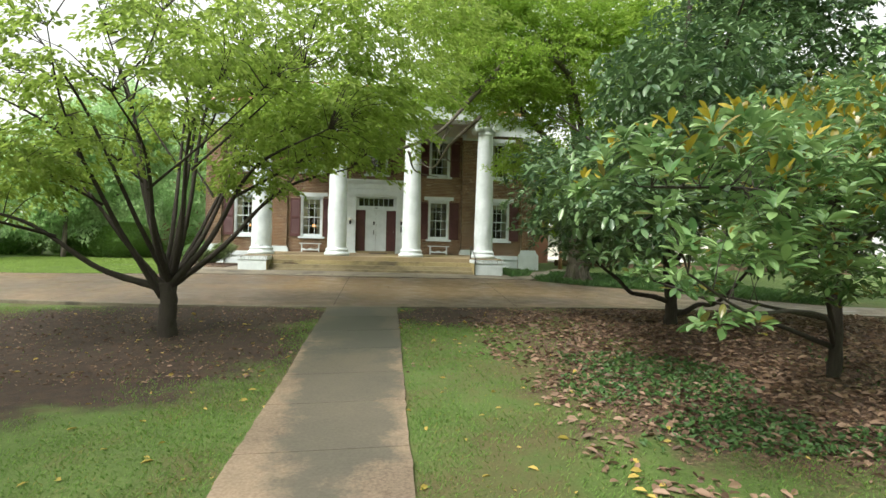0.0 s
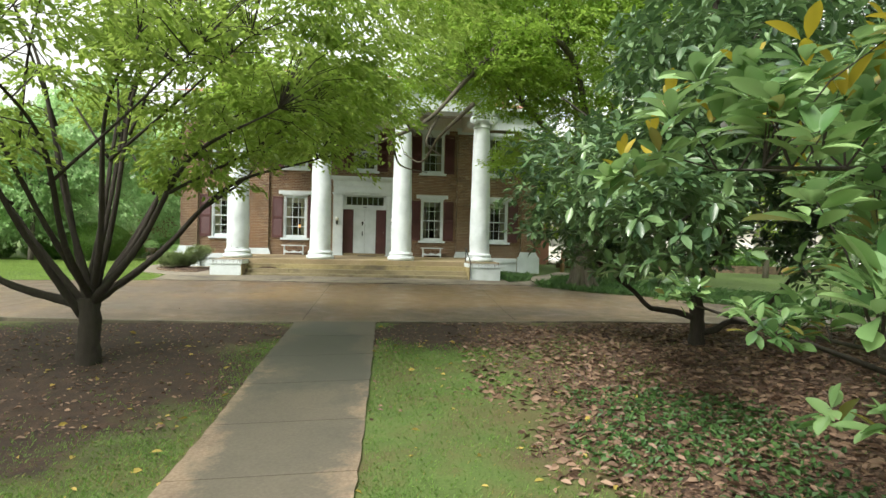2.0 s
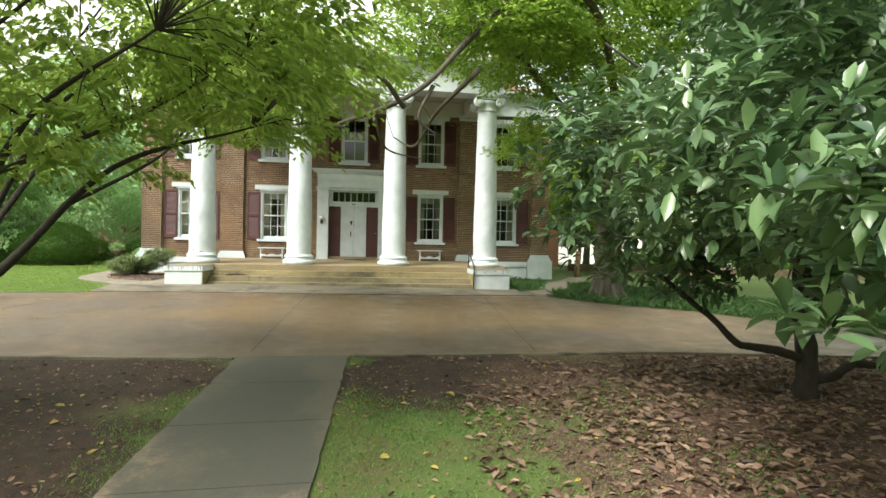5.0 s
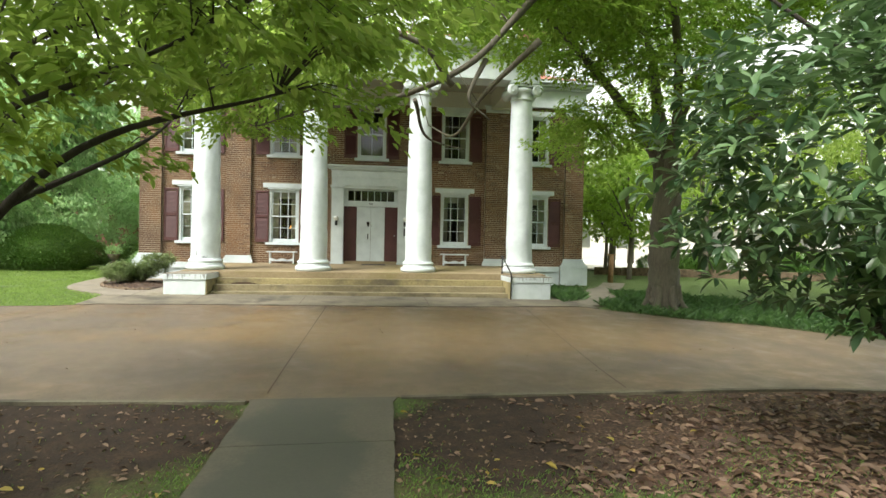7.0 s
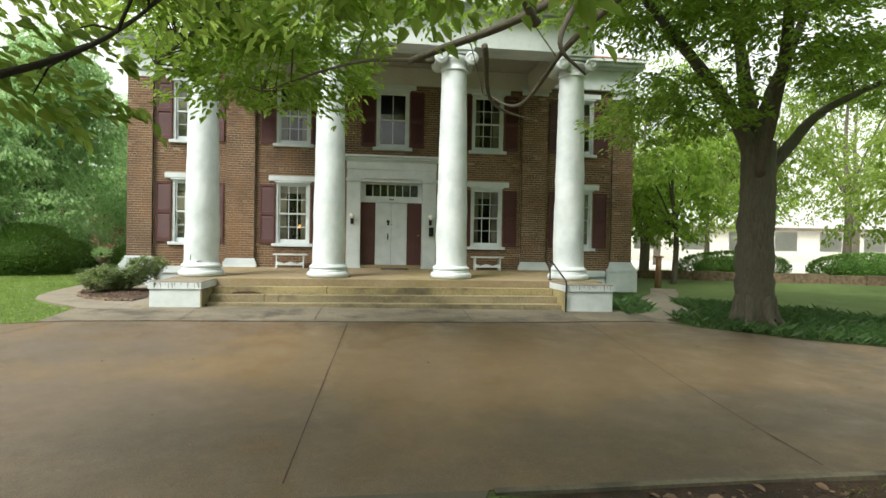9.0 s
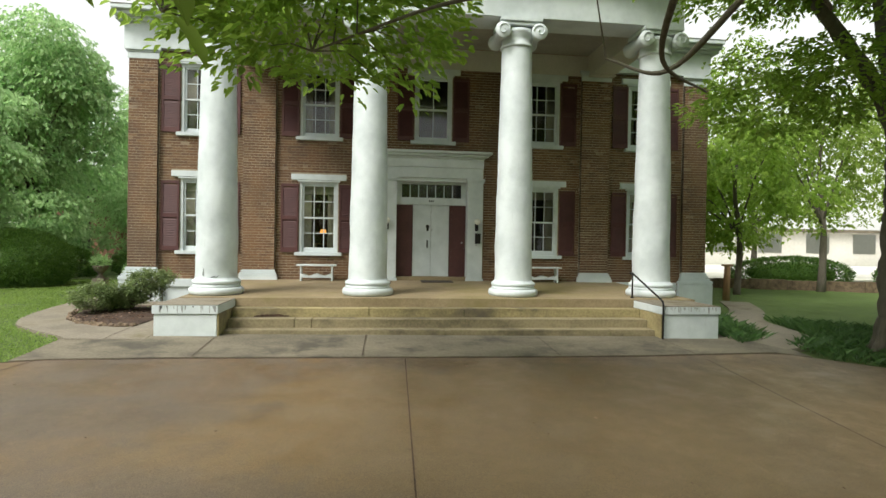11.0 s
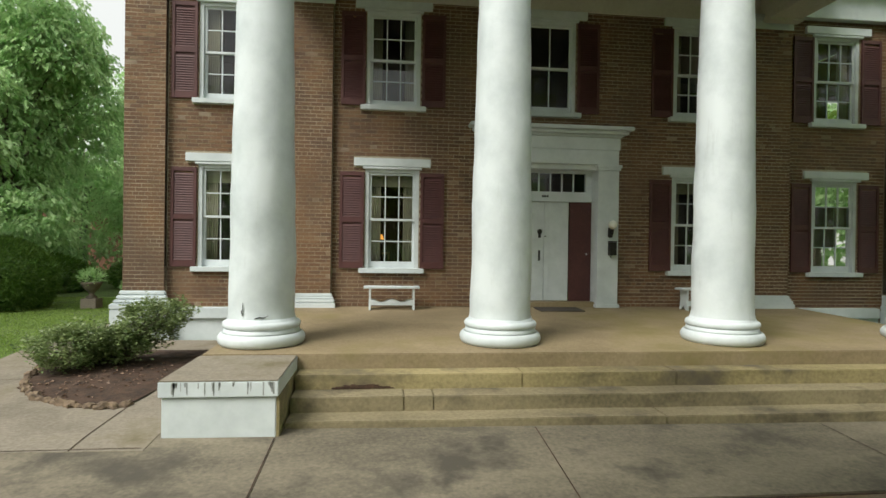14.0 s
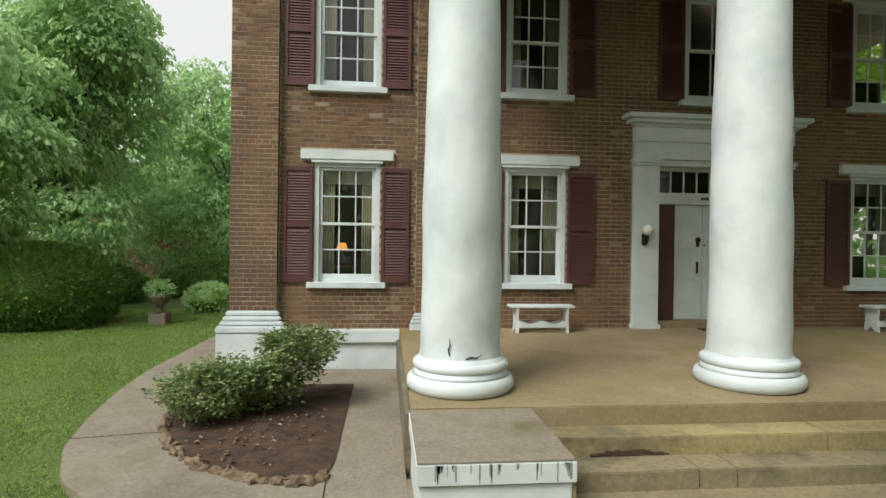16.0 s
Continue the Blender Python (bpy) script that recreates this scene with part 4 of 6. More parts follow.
# ---- columns ----
def column():
    ob = thing("column", Matrix(), "tall white stuccoed column with an ionic capital", "column", "porch columns")
    prof = [(0.555, 0.0)]
    for k in range(9):
        a = -math.pi / 2 + math.pi * k / 8
        prof.append((0.50 + 0.065 * math.cos(a), 0.085 + 0.085 * math.sin(a)))
    prof += [(0.505, 0.17), (0.492, 0.19), (0.486, 0.225)]
    for k in range(7):
        a = -math.pi / 2 + math.pi * k / 6
        prof.append((0.468 + 0.036 * math.cos(a), 0.272 + 0.047 * math.sin(a)))
    prof += [(0.45, 0.33), (0.44, 0.36)]
    part("base", lathe(prof, 48), M_WHITE, ob, "", True)
    bm = bmesh.new()
    seg, rings = 48, 70
    rr = []
    for i in range(rings + 1):
        z = 0.36 + (5.60 - 0.36) * i / rings
        f = (z - 0.36) / 5.24
        r = 0.425 - 0.085 * f ** 1.4 + (0.012 if i == 0 else 0)
        row = []
        for k in range(seg):
            a = 2 * math.pi * k / seg
            d = 0.018 * noise.noise(Vector((math.cos(a) * 0.9, math.sin(a) * 0.9, z * 1.3))) + 0.008 * noise.noise(Vector((math.cos(a) * 3, math.sin(a) * 3, z * 4)))
            d *= 1.0 if z < 3.2 else 0.5
            row.append(bm.verts.new(((r + d) * math.cos(a), (r + d) * math.sin(a), z)))
        rr.append(row)
    for a, b in zip(rr, rr[1:]):
        for k in range(seg):
            bm.faces.new((a[k], a[(k + 1) % seg], b[(k + 1) % seg], b[k]))
    part("shaft", bm, M_WHITE, ob, "white stucco shaft, uneven and patched", True)
    cap = part("capital", lathe([(0.345, 5.60), (0.375, 5.62), (0.375, 5.66), (0.345, 5.68), (0.35, 5.82), (0.42, 5.90), (0.43, 5.97), (0.38, 6.0)], 40), M_WHITE, ob, "ionic capital", True)
    part("abacus", boxes((-0.47, 0.47, -0.47, 0.47, 6.10, 6.20), (-0.43, 0.43, -0.43, 0.43, 6.02, 6.10)), M_WHITE, cap, bevel=0.015)
    for sx in (-1, 1):
        bm = bmesh.new()
        prof2 = [(0.02, -0.47), (0.16, -0.47), (0.178, -0.45), (0.178, -0.40), (0.13, -0.2), (0.11, 0.0), (0.13, 0.2), (0.178, 0.40), (0.178, 0.45), (0.16, 0.47), (0.02, 0.47)]
        lathe(prof2, 28, bm)
        bmesh.ops.transform(bm, matrix=pose(sx * 0.41, 0, 5.90, 90), verts=bm.verts)
        part("volute", bm, M_WHITE, cap, "", True)
        for face in (-1, 1):
            sp = [(sx * 0.41 + sx * -1 * math.cos(a) * (0.15 - 0.0165 * a), face * 0.475, 5.90 + math.sin(a) * (0.15 - 0.0165 * a)) for a in [0.3 * k for k in range(27)]]
            part("scroll", tube(sp, [0.016] * len(sp), 6), M_WHITE, cap, "", True)
    return ob


COLX = [CX - 5.00, CX - 1.76, CX + 1.54, CX + 4.86]
COLY = -3.66
_col = column()
_col.matrix_basis = pose(COLX[0], COLY, porch_z(COLY) - 0.012)
for _x, _r in zip(COLX[1:], (83, 171, 262)):
    c2 = copy_thing(_col, pose(_x, COLY, porch_z(COLY) - 0.012))
    for ch in c2.children:
        if ch.name.startswith("shaft"):
            ch.rotation_euler.z = radians(_r)

_k = thing("stucco_crack", Matrix(), "dark crack in the stucco near a column's foot", "crack")
for _pts in ([(0.0, 0.0), (-0.012, 0.06), (0.005, 0.10), (-0.004, 0.17)], [(0.16, -0.03), (0.22, -0.012), (0.27, -0.022), (0.33, 0.012)]):
    _p3 = []
    for _dx, _dz in _pts:
        _a = math.radians(-112) + _dx / 0.43
        _p3.append((COLX[0] + 0.432 * math.cos(_a), COLY + 0.432 * math.sin(_a), porch_z(COLY) + 0.40 + _dz))
    part("crack", tube(_p3, [0.006, 0.008, 0.006, 0.002], 5), M_IRON, _k)
# Raised dark pieces stand for the shade in the broken step's undercut.
_sp = thing("spalled_step", Matrix(), "dark raised strip painted for the shaded hollow in a broken step edge", "step damage")
_rs = random.Random(77)
for _i in range(16):
    _x = -3.95 + 0.045 * _i
    part("chip", boxes((_x, _x + 0.05, -4.772 - _rs.uniform(0, 0.006), -4.74, 0.592 + _rs.uniform(-0.004, 0.006), 0.612 + 0.03 * math.sin(_i / 15 * math.pi) + _rs.uniform(-0.008, 0.008))), M_MULCH, _sp)

# ---- entablature, porch ceiling and roof ----
ent = thing("entablature", Matrix(), "white painted wooden entablature over the porch and wings", "entablature", kind="structure")
EB = porch_z(COLY) + 6.19
part("porch_beam", boxes((CX - 5.36, CX + 5.36, COLY - 0.40, COLY + 0.40, EB, EB + 0.32)), M_TRIM, ent, bevel=0.008)
part("porch_frieze", boxes((CX - 5.34, CX + 5.34, COLY - 0.385, COLY + 0.38, EB + 0.323, EB + 0.86)), M_TRIM, ent)
part("porch_cornice", boxes((CX - 5.45, CX + 5.45, COLY - 0.48, COLY + 0.3, EB + 0.863, EB + 0.93), (CX - 5.62, CX + 5.62, COLY - 0.66, COLY + 0.3, EB + 0.933, EB + 1.02), (CX - 5.74, CX + 5.74, COLY - 0.78, COLY + 0.3, EB + 1.023, EB + 1.16)), M_TRIM, ent, bevel=0.014)
for _s in (-1, 1):
    xa, xb = sorted((CX + _s * 4.60, CX + _s * 5.30))
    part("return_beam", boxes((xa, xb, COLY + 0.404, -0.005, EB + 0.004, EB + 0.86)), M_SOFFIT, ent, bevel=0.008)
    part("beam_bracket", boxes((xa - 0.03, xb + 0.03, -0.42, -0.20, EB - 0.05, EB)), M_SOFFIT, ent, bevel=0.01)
    part("return_cornice", boxes(tuple(sorted((CX + _s * 5.30, CX + _s * 5.74)))[:2] + (COLY + 0.304, -0.02, EB + 1.023, EB + 1.16)), M_TRIM, ent)
    xa, xb = sorted((CX + _s * 5.32, CX + _s * 8.44))
    part("wing_architrave", boxes((xa, xb, -0.15, 0.2, 7.295, 7.55)), M_TRIM, ent, bevel=0.006)
    part("wing_frieze", boxes((xa, xb, -0.13, 0.2, 7.553, 7.98)), M_TRIM, ent)
    xo = CX + _s * 8.62
    xa, xb = sorted((CX + _s * 5.75, xo))
    part("wing_cornice", boxes((xa, xb, -0.30, 0.2, 7.983, 8.06), (xa, xb, -0.46, 0.2, 8.063, 8.16), (xa, xb, -0.58, 0.2, 8.163, 8.29)), M_TRIM, ent, bevel=0.014)
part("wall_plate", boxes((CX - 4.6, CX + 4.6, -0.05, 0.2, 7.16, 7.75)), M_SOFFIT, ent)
tagged(part("porch_ceiling", boxes((CX - 4.6, CX + 4.6, COLY + 0.75, -0.05, EB + 0.62, EB + 0.70)), M_BOARDS, None, "aged white boarded porch ceiling, coloured darker for its shade"), "", "ceiling", kind="structure")
# Near-black sheet paints the shade inside the open ceiling gap.
tagged(part("porch_loft", boxes((CX - 5.3, CX + 5.3, COLY + 0.3, 0.0, EB + 1.0, EB + 1.06)), M_DARK, None, "loft boards over the porch, near-black for the shaded ceiling gap"), "", "ceiling", kind="structure")
roof = thing("roof", Matrix(), "low red metal hip roof with a brick chimney", "roof", kind="structure")
bm = bmesh.new()
_e = [bm.verts.new(p) for p in ((X0 - 0.3, -0.6, 8.29), (X1 + 0.3, -0.6, 8.29), (X1 + 0.3, 12.8, 8.29), (X0 - 0.3, 12.8, 8.29), (CX - 3, 5.5, 10.6), (CX + 3, 5.5, 10.6))]
for f in ((0, 1, 5, 4), (1, 2, 5), (2, 3, 4, 5), (3, 0, 4), (3, 2, 1, 0)):
    bm.faces.new([_e[k] for k in f])
part("hip", bm, M_ROOF, roof)
part("porch_roof", boxes((CX - 5.7, CX + 5.7, COLY - 0.74, -0.58, EB + 1.163, EB + 1.22)), M_ROOF, roof)
for _x in (CX - 6.6, CX + 6.6):
    ch = part("chimney", boxes((_x - 0.45, _x + 0.45, 0.9, 1.9, 8.3, 10.6)), M_BRICK, roof, "red brick chimney")
    part("chimney_cap", boxes((_x - 0.52, _x + 0.52, 0.83, 1.97, 10.6, 10.78)), M_BRICK, ch)

# ---- porch furniture ----
def bench():
    ob = thing("bench", Matrix(), "small white wooden bench against the brick wall", "bench", "porch benches")
    part("seat", boxes((-0.54, 0.54, -0.16, 0.16, 0.41, 0.45)), M_TRIM, ob, bevel=0.008)
    for sx in (-1, 1):
        bm = bmesh.new()
        prof = [(-0.15, 0), (-0.08, 0), (0, 0.08), (0.08, 0), (0.15, 0), (0.12, 0.2), (0.14, 0.41), (-0.14, 0.41), (-0.12, 0.2)]
        a = [bm.verts.new((sx * 0.42 - 0.02, y, z)) for y, z in prof]
        b = [bm.verts.new((sx * 0.42 + 0.02, y, z)) for y, z in prof]
        bm.faces.new(a), bm.faces.new(b[::-1])
        for k in range(len(prof)):
            bm.faces.new((a[k], b[k], b[(k + 1) % len(prof)], a[(k + 1) % len(prof)]))
        part("leg", bm, M_TRIM, ob)
    for y in (-0.13, 0.11):
        bm = bmesh.new()
        n = 16
        top = [0.17 + 0.03 * math.cos(2 * math.pi * k / n * 2) for k in range(n + 1)]
        rows = []
        for k in range(n + 1):
            x = -0.40 + 0.8 * k / n
            rows.append([bm.verts.new(p) for p in ((x, y, 0.09), (x, y + 0.02, 0.09), (x, y + 0.02, top[k]), (x, y, top[k]))])
        for r, s in zip(rows, rows[1:]):
            for j in range(4):
                bm.faces.new((r[j], r[(j + 1) % 4], s[(j + 1) % 4], s[j]))
        bm.faces.new(rows[0]), bm.faces.new(rows[-1][::-1])
        part("apron_rail", bm, M_TRIM, ob, "scalloped white rail")
    return ob


_b1 = bench()
_b1.matrix_basis = pose(CX - 3.22, -0.40, porch_z(-0.4))
copy_thing(_b1, pose(CX + 3.20, -0.40, porch_z(-0.4), 0, 0, 1.0))
_dm = part("doormat", boxes((-0.45, 0.45, -0.28, 0.28, 0, 0.016)), M_MAT, None, "dark worn doormat on the porch before the door", bevel=0.004)
_dm.matrix_basis = pose(CX + 0.12, -0.42, porch_z(-0.42) + 0.001, 1.2, 0, 0)
tagged(_dm, "", "doormat")
rail = thing("handrail", Matrix(), "black iron pipe handrail beside the steps", "handrail")
part("post", tube([(4.23, -4.12, 0.93), (4.23, -4.12, 1.49)], [0.019, 0.019], 10), M_IRON, rail, "", True)
part("post", tube([(4.13, -5.72, 0.2), (4.13, -5.72, 0.97), (4.13, -5.69, 1.01)], [0.019, 0.019, 0.019], 10), M_IRON, rail, "", True)
part("rail", tube([(4.235, -4.02, 1.49), (4.23, -4.12, 1.50), (4.20, -4.6, 1.355), (4.14, -5.62, 1.045), (4.13, -5.71, 1.005)], [0.021] * 5, 10), M_IRON, rail, "", True)
part("knob", lathe([(0.005, -0.035), (0.03, -0.018), (0.036, 0.0), (0.03, 0.018), (0.005, 0.035)], 14, at=(4.235, -4.03, 1.495)), M_IRON, rail, "", True)
part("collar", lathe([(0.02, 0), (0.045, 0.004), (0.045, 0.03), (0.02, 0.034)], 14, at=(4.23, -4.12, 0.935)), M_IRON, rail, "", True)

# ---- plants ----
RNG = np.random.RandomState(7)


def frames_from(d, roll):
    """Right and normal vectors for directions d, turned by roll."""
    up = np.tile(np.array([0.0, 0.0, 1.0]), (len(d), 1))
    r = np.cross(d, up)
    r /= np.maximum(np.linalg.norm(r, axis=1, keepdims=True), 1e-6)
    n = np.cross(r, d)
    c, s = np.cos(roll)[:, None], np.sin(roll)[:, None]
    return r * c + n * s, n * c - r * s


def leaves(name, pos, d, size, width, material, parent, label="", fold=0.15, roll=0.5, broad=False, smooth=False, fine=False, oval=False):
    """One mesh of many leaves: each starts at pos and points along d."""
    d = d / np.maximum(np.linalg.norm(d, axis=1, keepdims=True), 1e-6)
    n = len(pos)
    r, u = frames_from(d, RNG.normal(0, roll, n))
    L = size[:, None]
    W = L * width
    if fine:
        rings = ((0.12, 0.17), (0.32, 0.40), (0.56, 0.50), (0.78, 0.40), (0.92, 0.2))
        vs = [pos]
        for a, b in rings:
            mid = pos + d * L * a - u * L * 0.12 * a * a
            vs += [mid + r * W * b + u * L * fold * b, mid, mid - r * W * b + u * L * fold * b]
        vs.append(pos + d * L - u * L * 0.13)
        v = np.stack(vs, 1).reshape(-1, 3)
        i = np.arange(n)[:, None] * 17
        faces = (i + np.array([0, 2, 1])).tolist() + (i + np.array([0, 3, 2])).tolist() + (i + np.array([13, 14, 16])).tolist() + (i + np.array([14, 15, 16])).tolist()
        for k in range(4):
            j = 1 + 3 * k
            faces += (i + np.array([j, j + 1, j + 4, j + 3])).tolist() + (i + np.array([j + 1, j + 2, j + 5, j + 4])).tolist()
    elif broad:
        prof = [(0.0, 0.0, 0), (0.28, 0.40, 1), (0.28, -0.40, 1), (0.66, 0.46, 1), (0.66, -0.46, 1), (1.0, 0.0, 0), (0.3, 0, 0), (0.68, 0, 0)]
        vs = [pos + d * L * a + r * W * b + u * L * (fold * abs(b) * 1.2 - 0.10 * a * a) for a, b, _ in prof]
        v = np.stack(vs, 1).reshape(-1, 3)
        i = np.arange(n)[:, None] * 8
        f = np.concatenate([i + np.array([0, 2, 6, 6])[None], i + np.array([0, 6, 1, 1])[None]], 0)[:, :3]
        q = np.concatenate([i + np.array([6, 2, 4, 7]), i + np.array([1, 6, 7, 3])], 0)
        f2 = np.concatenate([i + np.array([7, 4, 5]), i + np.array([3, 7, 5])], 0)
        faces = f.tolist() + q.tolist() + f2.tolist()
    elif oval:
        prof = ((0.0, 0.0, 0.0), (0.3, 0.46, 1.0), (0.68, 0.36, 0.7), (1.0, 0.0, -0.5), (0.68, -0.36, 0.7), (0.3, -0.46, 1.0))
        v = np.stack([pos + d * L * a + r * W * b + u * L * fold * k for a, b, k in prof], 1).reshape(-1, 3)
        i = np.arange(n)[:, None] * 6
        faces = (i + np.array([0, 1, 2, 3])).tolist() + (i + np.array([0, 3, 4, 5])).tolist()
    else:
        vs = [pos, pos + d * L * 0.45 + r * W * 0.5 + u * L * fold, pos + d * L - u * L * 0.08, pos + d * L * 0.45 - r * W * 0.5 + u * L * fold]
        v = np.stack(vs, 1).reshape(-1, 3)
        faces = (np.arange(n)[:, None] * 4 + np.array([0, 1, 2, 3])).tolist()
    return raw(name, v, faces, material, parent, label, smooth)


def in_blobs(blobs, n, shell=0.55):
    """Points in ellipsoids (x, y, z, rx, ry, rz), more of them near the skin."""
    vol = np.array([b[3] * b[4] * b[5] for b in blobs]) ** 0.75
    k = RNG.choice(len(blobs), n, p=vol / vol.sum())
    g = RNG.normal(size=(n, 3))
    g /= np.linalg.norm(g, axis=1, keepdims=True)
    rad = RNG.uniform(shell, 1.05, n)[:, None] ** 0.7
    b = np.array([bb[:6] for bb in blobs])[k]
    return b[:, :3] + g * rad * b[:, 3:], g


def sprays(blobs, n_spray, per, reach, flat=0.25, droop=0.25, shell=0.4):
    """Twigs in the blobs with leaves along both sides: positions, directions."""
    c, g = in_blobs(blobs, n_spray, shell)
    a = np.arctan2(g[:, 1], g[:, 0]) + RNG.normal(0, 0.8, n_spray)
    el = RNG.normal(-droop * 0.3, flat, n_spray)
    ax = np.stack([np.cos(a) * np.cos(el), np.sin(a) * np.cos(el), np.sin(el)], 1)
    side = np.stack([-np.sin(a), np.cos(a), np.zeros(n_spray)], 1)
    t = RNG.uniform(-0.5, 0.5, (n_spray, per))
    s = RNG.choice([-1, 1], (n_spray, per)) * RNG.uniform(0.1, 1.0, (n_spray, per))
    L = reach * RNG.uniform(0.6, 1.4, (n_spray, 1))
    wid = (0.5 - np.abs(t)) * 0.5 + 0.12
    pos = c[:, None] + ax[:, None] * (t * L)[..., None] + side[:, None] * (s * wid * L)[..., None]
    pos[..., 2] += RNG.normal(0, 0.05, t.shape) - droop * (t + 0.5) ** 2 * L * 0.5 - 0.15 * droop * np.abs(s) * L
    d = ax[:, None] * 0.8 + side[:, None] * s[..., None] * 0.9 + np.array([0, 0, -droop])
    d = d + RNG.normal(0, 0.25, d.shape)
    return pos.reshape(-1, 3), d.reshape(-1, 3), c, ax


def limb(name, ctrl, r0, r1, material, parent, seg=9, n=8, wob=0.25):
    pts = curve_pts(ctrl, n)
    k = len(pts) - 1
    rad = [r0 + (r1 - r0) * (i / k) ** 0.8 for i in range(k + 1)]
    return part(name, tube(pts, rad, seg, wob=wob), material, parent, smooth=True)


def twigs(name, starts, targets, r, material, parent):
    """Thin bent shoots from the limbs to the sprays, one mesh."""
    vv, ff = [], []
    for a, b in zip(starts, targets):
        a, b = Vector(a), Vector(b)
        m = a.lerp(b, 0.5) + Vector((0, 0, 0.12 * (b - a).length))
        pts, base = (a, m, b), len(vv)
        for j, p in enumerate(pts):
            rr = r * (1.0, 0.6, 0.25)[j]
            for q in range(4):
                ang = q * math.pi / 2
                dirv = (b - a).normalized()
                s = dirv.orthogonal().normalized()
                u = dirv.cross(s)
                vv.append(tuple(p + (s * math.cos(ang) + u * math.sin(ang)) * rr))
        for j in range(2):
            for q in range(4):
                ff.append((base + j * 4 + q, base + j * 4 + (q + 1) % 4, base + j * 4 + 4 + (q + 1) % 4, base + j * 4 + 4 + q))
    return tagged(raw(name, vv, ff, material, parent), kind="stuff")


def shoots(limbs, centres, count, r, material, parent):
    pts = np.array([p for l in limbs for p in l])
    pick = centres[RNG.choice(len(centres), min(count, len(centres)), replace=False)]
    st, en = [], []
    for c in pick:
        dd = np.linalg.norm(pts - c, axis=1) + np.maximum(0, pts[:, 2] - c[2]) * 0.7
        if dd.min() < 1.5:
            st.append(pts[dd.argmin()])
            en.append(c)
    twigs("twig_growth", st, en, r, material, parent)


def branching_tree(base, label, trunk, limbs, blobs, material, leaf_mat, n_spray, per, reach, leaf, width, n_twig, name="tree", droop=0.25, flat=0.25, shell=0.4, trunk_r=(0.2, 0.14), tw=0.02):
    t = thing(name, pose(0, 0, 0), label, "tree")
    limb("trunk", trunk, trunk_r[0], trunk_r[1], material, t, 14, 8, 0.2)
    lines = []
    for ctrl, r0, r1 in limbs:
        limb("limb", ctrl, r0, r1, material, t)
        lines.append([tuple(p) for p in curve_pts(ctrl, 6)[3:]])
    pos, d, c, ax = sprays(blobs, n_spray, per, reach, flat, droop, shell)
    shoots(lines, c, n_twig, tw, material, t)
    size = leaf * RNG.uniform(0.6, 1.35, len(pos))
    leaves("crown", pos, d, size, width, leaf_mat, t, oval=True)
    return t


# small spreading tree beside the path
bx, by = -4.32, -17.35
bz = float(ground_z(bx, by)) - 0.05
LT = []
_rs = random.Random(21)
fork = [(bx - 0.02, by, bz + 0.95), (bx + 0.05, by + 0.03, bz + 1.05), (bx - 0.1, by, bz + 0.8)]
for ang, out, hgt, r0 in ((10, 3.6, 3.6, 0.07), (35, 2.6, 4.6, 0.06), (70, 3.2, 4.2, 0.06), (100, 2.4, 5.2, 0.06), (130, 3.0, 4.6, 0.06), (160, 3.4, 3.7, 0.065), (185, 4.4, 2.6, 0.075), (215, 3.0, 4.4, 0.06), (245, 2.6, 4.9, 0.055), (275, 3.3, 4.0, 0.06), (305, 2.7, 4.7, 0.06), (335, 3.5, 4.0, 0.07), (350, 1.4, 5.6, 0.06), (170, 1.3, 5.8, 0.06), (60, 1.1, 5.7, 0.05)):
    a = radians(ang)
    f = fork[_rs.randrange(3)]
    c, s = math.cos(a), math.sin(a)
    steep = 0.55 if ang == 185 else 0.75
    LT.append(([f, (bx + c * out * 0.28, by + s * out * 0.28, bz + 1.0 + (hgt - 1) * 0.42 * steep), (bx + c * out * 0.6 + _rs.uniform(-.2, .2), by + s * out * 0.6 + _rs.uniform(-.2, .2), bz + 1.0 + (hgt - 1) * 0.78), (bx + c * out, by + s * out, bz + hgt)], r0 * 1.15, 0.012))
    LT.append(([(bx + c * out * 0.45, by + s * out * 0.45, bz + 1.0 + (hgt - 1) * 0.6), (bx + math.cos(a + 0.5) * out * 0.75, by + math.sin(a + 0.5) * out * 0.75, bz + hgt * 0.93), (bx + math.cos(a + 0.7) * out, by + math.sin(a + 0.7) * out, bz + hgt + 0.6)], r0 * 0.45, 0.008))
LT_BLOBS = [(bx - 2.4, by - 1.0, 2.7, 1.2, 1.2, 0.5), (bx - 0.6, by - 2.0, 3.0, 1.1, 0.9, 0.45), (bx + 1.9, by - 0.6, 2.9, 1.2, 1.1, 0.4), (bx + 3.6, by + 0.2, 3.35, 1.4, 1.2, 0.4), (bx + 1.2, by + 2.2, 2.9, 1.2, 1.0, 0.4), (bx - 3.6, by + 1.0, 2.2, 1.0, 1.2, 0.5), (bx + 0.9, by + 0.6, 6.0, 2.7, 2.7, 1.0), (bx + 2.5, by - 0.6, 4.1, 2.2, 2.3, 0.95), (bx - 3.2, by, 3.7, 2.2, 2.6, 1.5), (bx + 0.6, by + 3.0, 4.3, 2.3, 1.7, 0.7), (bx + 0.3, by - 3.0, 4.4, 2.7, 2.0, 1.0), (bx + 3.6, by + 1.6, 4.3, 1.6, 1.8, 0.8), (bx + 3.6, by - 0.3, 5.3, 2.3, 2.3, 1.7), (bx + 4.6, by + 1.4, 7.0, 2.2, 2.2, 1.3)]
